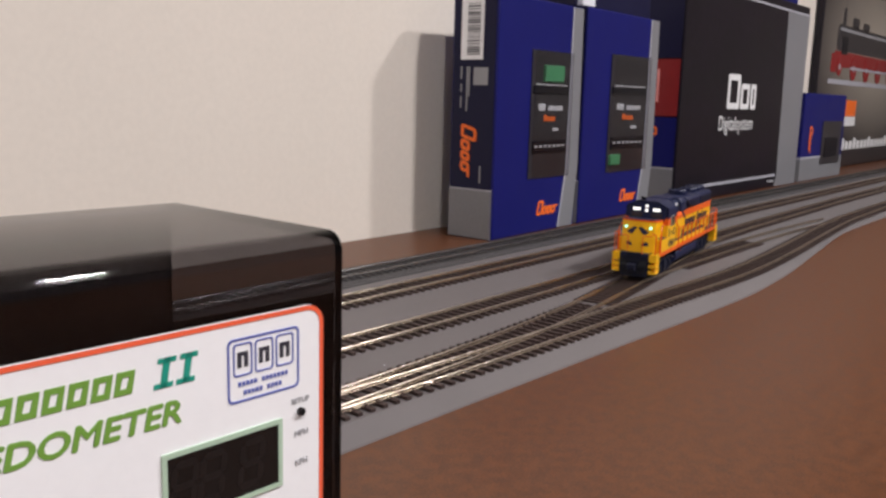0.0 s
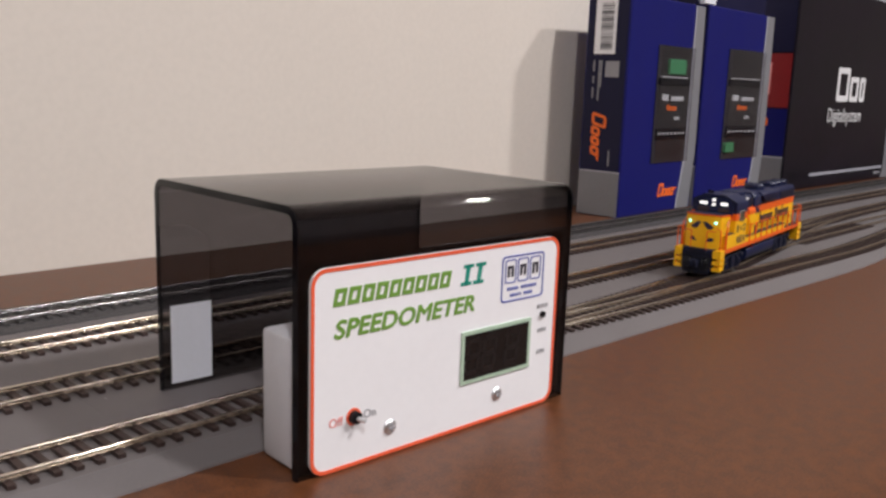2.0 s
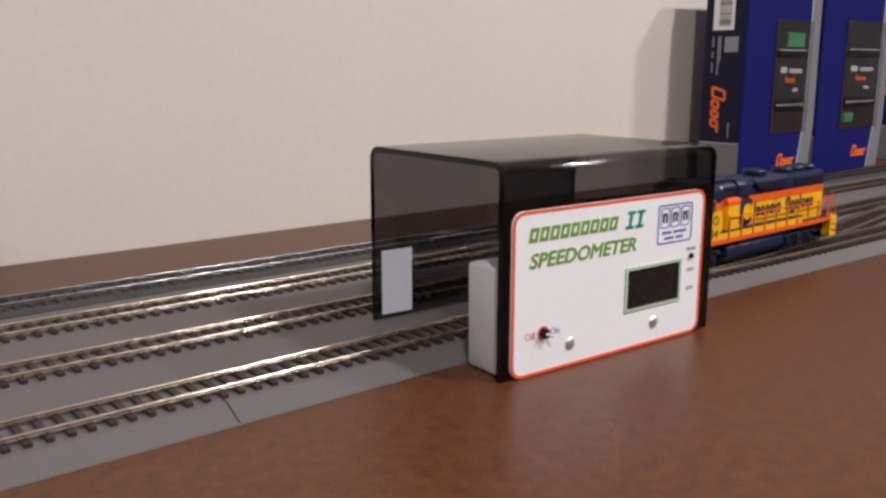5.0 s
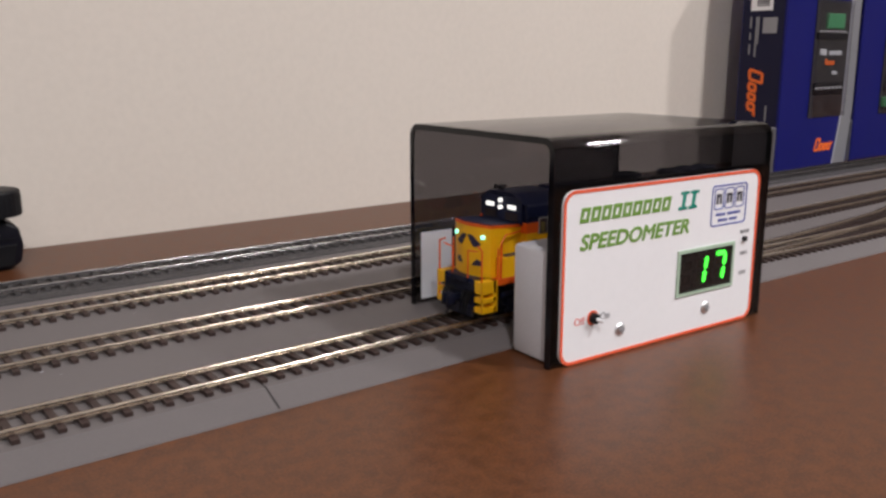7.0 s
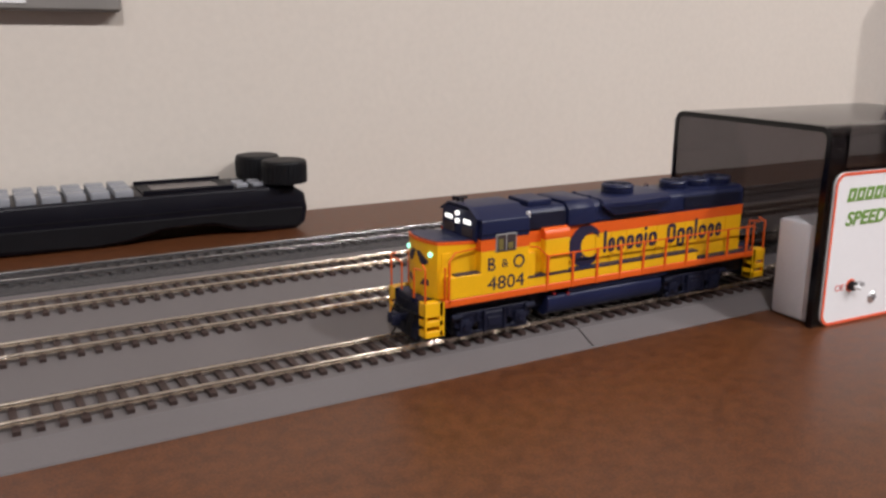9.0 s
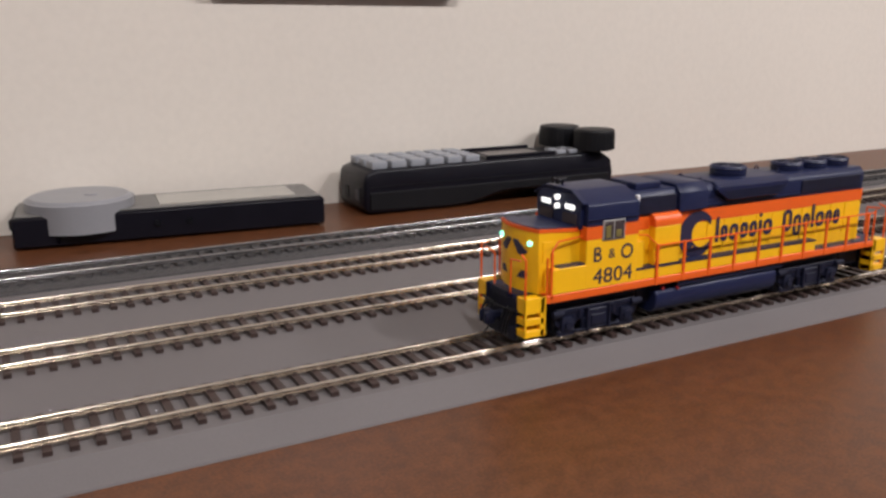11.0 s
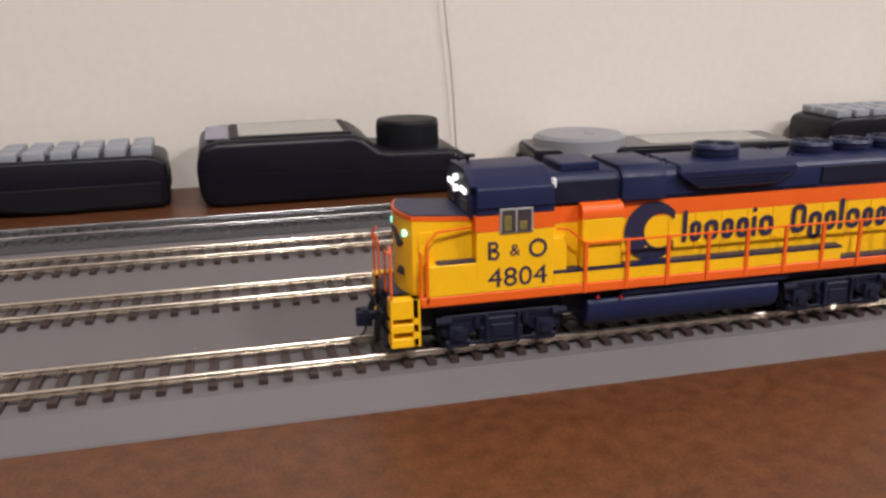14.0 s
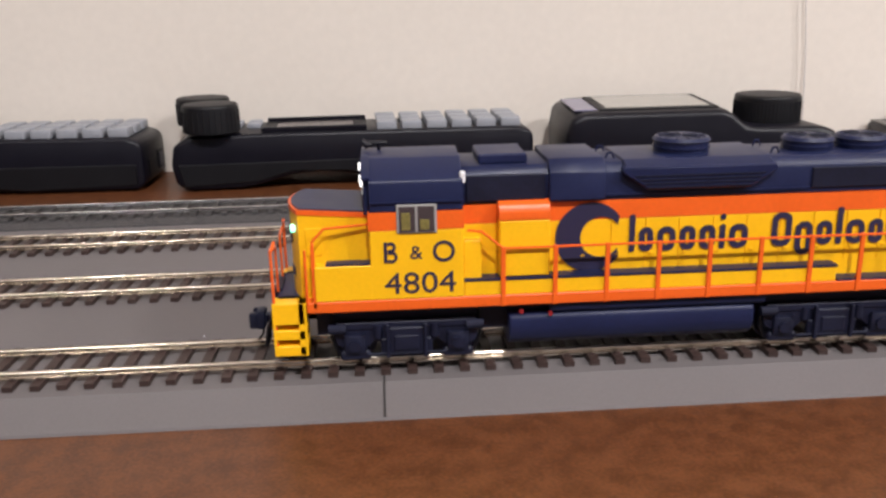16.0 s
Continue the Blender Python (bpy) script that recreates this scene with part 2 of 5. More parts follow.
M_SCREENDARK = mat("dark_lcd", (0.055, 0.042, 0.045), 0.2, var=0.06, bump=0.02)
M_LAMPWHITE = mat("lit_white_lens", (0.9, 0.9, 0.9), 0.3, var=0.02, bump=0.0, emit=(1.0, 0.98, 0.94), power=1.25)
M_LAMPGREEN = mat("lit_greenish_lens", (0.8, 0.9, 0.8), 0.3, var=0.02, bump=0.0, emit=(0.22, 1.0, 0.70), power=1.7)
M_GLASS = smoked("cab_window_glass", (0.55, 0.55, 0.5), 0.05)
M_WINFRAME = mat("grey_window_frame", (0.32, 0.31, 0.30), 0.45, var=0.05)
M_CABIN = mat("olive_cab_interior", (0.16, 0.13, 0.03), 0.7, var=0.3, scale=200, fine=900)
M_CABLE = mat("pale_cable_sheath", (0.62, 0.58, 0.55), 0.5, var=0.05)
def halo_print(name, centre, reach, pale, dark):
    """A print that fades from a pale middle to a dark rim."""
    m = mat(name, pale, 0.42, var=0.1, scale=8, fine=90, bump=0.0)
    n, l = m.node_tree.nodes, m.node_tree.links
    tc, mp, gr, mix = (n.new(k) for k in ("ShaderNodeTexCoord", "ShaderNodeMapping", "ShaderNodeTexGradient", "ShaderNodeMix"))
    mp.vector_type = "TEXTURE"
    mp.inputs["Location"].default_value, mp.inputs["Scale"].default_value = centre, reach
    gr.gradient_type, mix.data_type = "SPHERICAL", "RGBA"
    mix.inputs["A"].default_value, mix.inputs["B"].default_value = (*dark, 1), (*pale, 1)
    l.new(tc.outputs["Object"], mp.inputs[0])
    l.new(mp.outputs[0], gr.inputs[0])
    l.new(gr.outputs["Fac"], mix.inputs["Factor"])
    l.new(mix.outputs["Result"], n["Principled BSDF"].inputs["Base Color"])
    return m


M_POSTER = halo_print("halo_print", (0.55, 0, 0.30), (0.62, 1.0, 0.26), (0.42, 0.37, 0.31), (0.028, 0.022, 0.024))
M_GREYFRAME = mat("grey_picture_frame", (0.24, 0.225, 0.21), 0.5, var=0.05)
M_LAMPGLOW = mat("ceiling_lamp_lens", (0.9, 0.9, 0.9), 0.5, var=0.02, bump=0.0, emit=(1.0, 0.965, 0.97), power=14.0)
M_LAMPRING = mat("white_lamp_trim", (0.75, 0.75, 0.73), 0.4, var=0.02)

# ---- the room ----
WALL_Y = 0.357


def setting(name, bm, material, label, category):
    return tagged(new(name, meshed(name, bm, material)), label, category, kind="structure")


setting("wall_north", bx(bm_new(), -3.4, 5.2, WALL_Y, WALL_Y + 0.10, -0.75, CEIL), M_WALL, "plain cream painted wall behind the table", "wall")
setting("wall_south", bx(bm_new(), -3.4, 5.2, -2.9, -2.8, -0.75, CEIL), M_WALL2, "plain unseen wall across the room, toned dark for the reflections", "wall")
setting("wall_west", bx(bm_new(), -3.5, -3.4, -2.9, WALL_Y + 0.10, -0.75, CEIL), M_WALL, "plain cream painted end wall", "wall")
setting("wall_east", bx(bm_new(), 5.2, 5.3, -2.9, WALL_Y + 0.10, -0.75, CEIL), M_WALL, "plain cream painted end wall", "wall")
setting("ceiling", bx(bm_new(), -3.5, 5.3, -2.9, WALL_Y + 0.10, CEIL, CEIL + 0.08), M_CEIL, "plain white painted ceiling", "ceiling")
setting("floor", bx(bm_new(), -3.5, 5.3, -2.9, WALL_Y + 0.10, -0.83, -0.75), M_FLOOR, "plain unseen carpeted floor, toned dark for the reflections", "floor")

for lx, ly in LAMPS:
    fx = thing("ceiling_light", pose(lx, ly, CEIL), "round white recessed ceiling lamp, lit warm", "ceiling light", group="ceiling lights")
    ring = bm_new()
    prism(ring, [(0.085 * math.cos(a * math.pi / 12), 0.085 * math.sin(a * math.pi / 12)) for a in range(24)], "z", -0.006, -0.0005)
    part("trim_ring", ring, M_LAMPRING, fx)
    part("lens", cyl(bm_new(), (0, 0, -0.008), 0.07, 0.003, n=24), M_LAMPGLOW, fx, "glowing warm white lens")

table = thing("layout_table", pose(0, 0, 0), "brown mottled hardboard table carrying a model railway", "table")
part("tabletop", bx(bm_new(), -3.0, 4.4, -0.95, WALL_Y - 0.001, -0.03, 0.0, 0.002), M_TABLE, table)
for tx in (-2.8, -0.6, 1.6, 4.1):
    for ty in (-0.88, 0.29):
        part("leg", bx(bm_new(), tx - 0.035, tx + 0.035, ty - 0.035, ty + 0.035, -0.75, -0.03, 0.004), M_TABLE, table)

# ---- road bed ----
EDGE = [(-2.6, -0.0225), (0.0, -0.0225), (0.137, -0.0245), (0.21, -0.0265), (0.309, -0.0300), (0.40, -0.0335), (0.50, -0.0375), (0.56, -0.0390), (0.62, -0.0370),
        (0.70, -0.0310), (0.843, -0.0140), (0.95, -0.001), (1.03, 0.005), (1.19, 0.005), (4.0, 0.005)]
BED_Z, RAIL_Z, BED_BACK = 0.0062, 0.0100, 0.1800


def edge_y(x):
    return float(np.interp(x, [e[0] for e in EDGE], [e[1] for e in EDGE]))


bed = thing("roadbed", pose(0, 0, 0), "grey foam track bed in butted sections with sloped shoulder", "track bed", kind="structure")
CUTS = [-2.6, -1.80, -0.982, -0.164, -0.079, 0.74, 1.56, 2.4, 4.0]
for c0, c1 in zip(CUTS[:-1], CUTS[1:]):
    bm = bm_new()
    xs = np.linspace(c0 + 0.00002, c1 - 0.00002, max(2, int((c1 - c0) / 0.04)))
    rings = []
    lift = random.uniform(-0.00006, 0.00006)
    for x in xs:
        e = edge_y(x)
        prof = [(e, 0.0), (e + 0.0004, 0.0008), (e + 0.0112, BED_Z - 0.0006 + lift), (e + 0.0122, BED_Z + lift), (BED_BACK, BED_Z + lift), (BED_BACK, 0.0)]
        rings.append([bm.verts.new((x, y, z)) for y, z in prof])
    for a, b in zip(rings[:-1], rings[1:]):
        for i in range(5):
            bm.faces.new((a[i], b[i], b[i + 1], a[i + 1]))
    bm.faces.new(rings[0])
    bm.faces.new(list(reversed(rings[-1])))
    bmesh.ops.recalc_face_normals(bm, faces=bm.faces[:])
    part("foam_section", bm, M_FOAM, bed, smooth=20)
    if c0 in (-0.982, -0.164):
        e = edge_y(c0)
        part("open_joint", prism(bm_new(), [(e + 0.0012, 0.0002), (e + 0.0002, 0.0011), (e + 0.0111, BED_Z - 0.0003), (e + 0.0122, BED_Z + 0.00018), (e + 0.0160, BED_Z + 0.00018), (e + 0.0160, 0.001)], "x", c0 - 0.00030, c0 + 0.00030),
             M_FOAM_CUT, bed, "dark open joint")

bedd = thing("ballasted_bed", pose(0, 0, 0), "dark grey gravel ballast bed along the wall side", "track bed", kind="structure")
bm = bm_new()
prism(bm, [(0.1805, 0.0), (0.1825, 0.0066), (0.186, 0.0074), (0.226, 0.0074), (0.236, 0.0060), (0.2545, 0.0)], "x", -2.6, 4.0)
part("ballast_slope", bm, M_BALLAST, bedd)

# ---- speedometer with its smoked shield ----
SP_W, SP_D, SP_H = 0.1510, 0.1065, 0.1030
SKEW = 0.035
speedo = thing("train_speedometer", pose(-0.0480, -0.0545, 0, 0, 0, -2.5), "model train speedometer, white front panel under a smoked acrylic hood", "speedometer")
# one bent sheet: front leaf, top, back leaf
R, TH = 0.007, 0.003


def hood_outline(inset):
    r, y0, y1, h = R - inset, inset, SP_D - inset, SP_H - inset
    pts = [(y0, 0.0)]
    pts += [(y0 + r - r * math.cos(a * math.pi / 12), h - r + r * math.sin(a * math.pi / 12)) for a in range(7)]
    pts += [(y1 - r + r * math.sin(a * math.pi / 12), h - r + r * math.cos(a * math.pi / 12)) for a in range(7)]
    return pts + [(y1, 0.0)]


outer, inner = hood_outline(0.0), hood_outline(TH)
bm = bm_new()
for x0, x1 in ((0.0, SP_W),):
    for i in range(len(outer) - 1):
        a, b, c, d = outer[i], outer[i + 1], inner[i + 1], inner[i]
        v = [bm.verts.new((x0, *p)) for p in (a, b, c, d)] + [bm.verts.new((x1, *p)) for p in (a, b, c, d)]
        bm.faces.new((v[0], v[1], v[5], v[4]))
        bm.faces.new((v[3], v[2], v[6], v[7]))
    bmesh.ops.remove_doubles(bm, verts=bm.verts[:], dist=1e-6)
# the bent sheet stands a little askew
for v in bm.verts:
    v.co.x -= SKEW * v.co.y
hood = part("hood", bm, M_SMOKE, speedo, "smoked acrylic hood bent from one sheet", smooth=30)
# polished dark rims where the sheet is cut
for x0, x1 in ((-0.0004, 0.0001), (SP_W - 0.0001, SP_W + 0.0004)):
    bm = bm_new()
    for i in range(len(outer) - 1):
        quad = [outer[i], outer[i + 1], inner[i + 1], inner[i]]
        v = [bm.verts.new((x0, *p)) for p in quad] + [bm.verts.new((x1, *p)) for p in quad]
        for f in ((0, 1, 2, 3), (7, 6, 5, 4), (0, 4, 5, 1), (3, 2, 6, 7)):
            bm.faces.new([v[k] for k in f])
    for v in bm.verts:
        v.co.x -= SKEW * v.co.y
    part("hood_rim", bm, M_BLACKGLOSS, speedo, "glossy black cut edge", smooth=0)
# dark backing inside the front leaf, below the clear strip
part("backing", bx(bm_new(), 0.0006, SP_W - 0.0006, TH + 0.0002, TH + 0.0014, 0.0005, 0.0815), M_BLACKGLOSS, speedo, "black board behind the front leaf")
part("battery_case", bx(bm_new(), 0.0025, 0.060, TH + 0.0018, TH + 0.0265, 0.0006, 0.0528, 0.0022, 2), M_CASE, speedo, "pale grey plastic battery case")
part("circuit_case", bx(bm_new(), 0.075, 0.146, TH + 0.0018, TH + 0.017, 0.0010, 0.055, 0.002, 2), M_BLACK, speedo, "black circuit housing")
part("reflector_patch", bx(bm_new(), 0.0003, 0.0200, SP_D - TH - 0.0007, SP_D - TH - 0.0002, 0.0090, 0.0452), M_STICKER, speedo, "white paper reflector patch")

panel = part("front_panel", prism(bm_new(), rounded(0.0045, 0.1416, 0.0004, 0.0801, 0.0065), "y", -0.0014, -0.0001), M_WHITE, speedo, "white printed front panel with rounded corners")


def front(x, z, dy=-0.00155):
    return pose(x, dy, z, 90, 0, 0)


def strip(name, x0, x1, z0, z1, material, parent=None, y0=-0.00165, y1=-0.00135, label="", slant=0.0):
    bm = prism(bm_new(), [(x0, z0), (x1, z0), (x1 + slant * (z1 - z0), z1), (x0 + slant * (z1 - z0), z1)], "y", y0, y1)
    return part(name, bm, material, parent or panel, label, smooth=0)


def ring_plate(name, outer_pts, inner_pts, material, parent, y0, y1, label=""):
    bm = bm_new()
    rows = []
    for pts, y in ((outer_pts, y0), (inner_pts, y0), (inner_pts, y1), (outer_pts, y1)):
        rows.append([bm.verts.new((u, y, v)) for u, v in pts])
    n = len(outer_pts)
    for r in range(4):
        a, b = rows[r], rows[(r + 1) % 4]
        for i in range(n):
            bm.faces.new((a[i], a[(i + 1) % n], b[(i + 1) % n], b[i]))
    bmesh.ops.recalc_face_normals(bm, faces=bm.faces[:])
    return part(name, bm, material, parent, label, smooth=0)


ring_plate("border_line", rounded(0.0045, 0.1416, 0.0004, 0.0801, 0.0065), rounded(0.0060, 0.1401, 0.0019, 0.0786, 0.0052), M_REDLINE, panel, -0.00165, -0.00135, "orange-red border line")
# product name: plain slanted blocks, alternately open and closed
for i in range(9):
    x = 0.0140 + i * 0.00660
    base, top = 0.0652, 0.0719
    w = 0.0054
    lean = [(x, base), (x + w, base), (x + w + 0.0013, top), (x + 0.0013, top)]
    k = 0.0017
    ring_plate("name_block", lean, [(x + k + 0.0002, base + k), (x + w - k + 0.0002, base + k), (x + w - k + 0.0011, top - k), (x + k + 0.0011, top - k)], M_GREEN, panel, -0.00165, -0.00135)
for x in (0.0788, 0.0860):
    strip("name_bar", x + 0.0020, x + 0.0042, 0.0644, 0.0733, M_TEAL, slant=0.17)
    strip("name_bar", x, x + 0.0060, 0.0644, 0.0659, M_TEAL, slant=0.17)
    strip("name_bar", x + 0.0015, x + 0.0073, 0.0718, 0.0733, M_TEAL, slant=0.17)
words("panel_word", "SPEEDOMETER", 0.0098, M_GREEN, panel, front(0.0141, 0.0529), shear=0.2, bold=0.00060, width=0.0722)
# maker's badge as plain shapes
ring_plate("badge_frame", rounded(0.1036, 0.1313, 0.0533, 0.0741, 0.002), rounded(0.1043, 0.1306, 0.0540, 0.0734, 0.0016), M_BLUEPRINT, panel, -0.00165, -0.00135, "blue badge outline")
for i in range(3):
    x = 0.1057 + i * 0.0081
    ring_plate("badge_cell", rounded(x, x + 0.0071, 0.0618, 0.0724, 0.0012), rounded(x + 0.0005, x + 0.0066, 0.0623, 0.0719, 0.001), M_BLUEPRINT, panel, -0.00165, -0.00135)
    strip("badge_mark", x + 0.0016, x + 0.0030, 0.0646, 0.0696, M_DARKPRINT)
    strip("badge_mark", x + 0.0041, x + 0.0055, 0.0646, 0.0696, M_DARKPRINT)
    strip("badge_mark", x + 0.0030, x + 0.0041, 0.0683, 0.0696, M_DARKPRINT)
for z, a, n in ((0.0585, 0.1075, 13), (0.0555, 0.1095, 10)):
    for i in range(n):
        if i != 5:
            strip("badge_line", a + i * 0.00150, a + i * 0.00150 + 0.0010, z, z + 0.0014, M_BLUEPRINT)
words("panel_word", "SETUP", 0.0027, M_GREYPRINT, panel, front(0.1318, 0.0473), align="CENTER", bold=0.00005)
words("panel_word", "MPH", 0.0029, M_GREYPRINT, panel, front(0.1322, 0.0357), align="CENTER", bold=0.00005)
words("panel_word", "KPH", 0.0029, M_GREYPRINT, panel, front(0.1322, 0.0254), align="CENTER", bold=0.00005)
words("panel_word", "Off", 0.0050, M_PINKPRINT, panel, front(0.0126, 0.0184))
words("panel_word", "On", 0.0050, M_GREYPRINT, panel, front(0.0288, 0.0186))
part("setup_button", cyl(bm_new(), (0.1318, -0.0020, 0.0443), 0.0014, 0.0016, "y", 14), M_BLACK2, speedo, "small black push button")
part("switch_ring", prism(bm_new(), [(0.0243 + 0.0035 * math.cos(a * math.pi / 10), 0.0205 + 0.0035 * math.sin(a * math.pi / 10)) for a in range(20)], "y", -0.00165, -0.00135), M_REDLINE, panel, "orange-red printed ring")
sw = part("toggle_switch", cyl(bm_new(), (0.0243, -0.0026, 0.0205), 0.0025, 0.0026, "y", 16), M_BLACK2, speedo, "black toggle switch")
part("lever", tube(bm_new(), [(0.0245, -0.0030, 0.0203), (0.0265, -0.0058, 0.0196)], 0.0010, 8), M_STEEL, sw, "bright metal lever")
for x, z in ((0.0424, 0.0118), (0.1038, 0.0119)):
    bm = bm_new()
    bmesh.ops.create_uvsphere(bm, u_segments=16, v_segments=8, radius=0.0033, matrix=Matrix.Translation((x, -0.0013, z)) @ Matrix.Diagonal((1, 0.5, 1, 1)))
    screw = part("screw", bm, M_STEEL, speedo, "bright cross-head screw", smooth=50)
    part("slot", bx(bm_new(), x - 0.0016, x + 0.0016, -0.00325, -0.0027, z - 0.0003, z + 0.0003), M_GREYPRINT, screw)
    part("slot", bx(bm_new(), x - 0.0003, x + 0.0003, -0.00326, -0.0027, z - 0.0016, z + 0.0016), M_GREYPRINT, screw)

D0, D1, DZ0, DZ1 = 0.0815, 0.1230, 0.0216, 0.0430
ring_plate("display_bezel", [(D0 - 0.001, DZ0 - 0.001), (D1 + 0.001, DZ0 - 0.001), (D1 + 0.001, DZ1 + 0.001), (D0 - 0.001, DZ1 + 0.001)],
           [(D0 + 0.0006, DZ0 + 0.0006), (D1 - 0.0006, DZ0 + 0.0006), (D1 - 0.0006, DZ1 - 0.0006), (D0 + 0.0006, DZ1 - 0.0006)], M_FRAMEGREEN, speedo, -0.0021, -0.0013, "pale green display bezel")
display = part("display", bx(bm_new(), D0 + 0.0004, D1 - 0.0004, -0.0019, -0.0014, DZ0 + 0.0004, DZ1 - 0.0004), M_DISPLAY, speedo, "black numeric display window")


def segment(x, z, w, h, upright):
    t = 0.0011
    if upright:
        pts = [(x - t, z + t), (x, z), (x + t, z + t), (x + t, z + h - t), (x, z + h), (x - t, z + h - t)]
    else:
        pts = [(x, z), (x + t, z - t), (x + w - t, z - t), (x + w, z), (x + w - t, z + t), (x + t, z + t)]
    return [(u + 0.14 * (v - DZ0), v) for u, v in pts]


SEGS = {"a": (0, 0.0150, 0.0075, 0, False), "g": (0, 0.0080, 0.0075, 0, False), "d": (0, 0.0010, 0.0075, 0, False),
        "f": (0, 0.0083, 0, 0.0064, True), "e": (0, 0.0013, 0, 0.0064, True), "b": (0.0075, 0.0083, 0, 0.0064, True), "c": (0.0075, 0.0013, 0, 0.0064, True)}
LIT = []
for dig, x in enumerate((0.0822, 0.0921, 0.1066)):
    for key, (dx, dz, w, h, up) in SEGS.items():
        pts = segment(x + dx, DZ0 + 0.0028 + dz, w, h, up)
        part("unlit_segment", prism(bm_new(), pts, "y", -0.0020, -0.0018), M_SEG_OFF, display, smooth=0)
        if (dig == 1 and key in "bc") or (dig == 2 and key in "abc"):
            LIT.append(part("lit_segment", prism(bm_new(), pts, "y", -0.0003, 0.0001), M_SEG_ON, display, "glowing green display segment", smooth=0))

# ---- product boxes by the wall ----


def blocks(name, n, x, z, w, h, gap, material, parent, at, tall=()):
    """A row of plain blocks standing for a printed name."""
    for i in range(n):
        hh = h * (1.35 if i in tall else 1.0)
        bm = prism(bm_new(), rounded(x + i * (w + gap), x + i * (w + gap) + w, z, z + hh, min(w, hh) * 0.3, 3), "y", -0.0003, 0.0003)
        part(name, bm, material, parent, smooth=0, at=at)


def script_mark(parent, at, k):
    """A maker's mark as plain slanted loops: one tall, three low, and a tail bar."""
    s = 0.28
    for x, w, h in ((0.0, 0.0120, 0.0165), (0.0128, 0.0092, 0.0100), (0.0226, 0.0084, 0.0100), (0.0316, 0.0092, 0.0100)):
        lean = lambda pts: [((x + u + s * v) * k, v * k) for u, v in pts]
        mark = ring_plate("maker_mark", lean(rounded(0, w, 0, h, 0.003, 3)), lean(rounded(0.0030, w - 0.0030, 0.0030, h - 0.0030, 0.0010, 3)), M_ORANGEPRINT, parent, -0.0004, 0.0002, "orange printed loop")
        mark.matrix_local = at
    part("maker_mark", prism(bm_new(), [((0.0405 + u) * k, v * k) for u, v in ((0, 0.0070), (0.0060, 0.0078), (0.0066, 0.0100), (0.0006, 0.0100))], "y", -0.0004, 0.0002), M_ORANGEPRINT, parent, smooth=0, at=at)


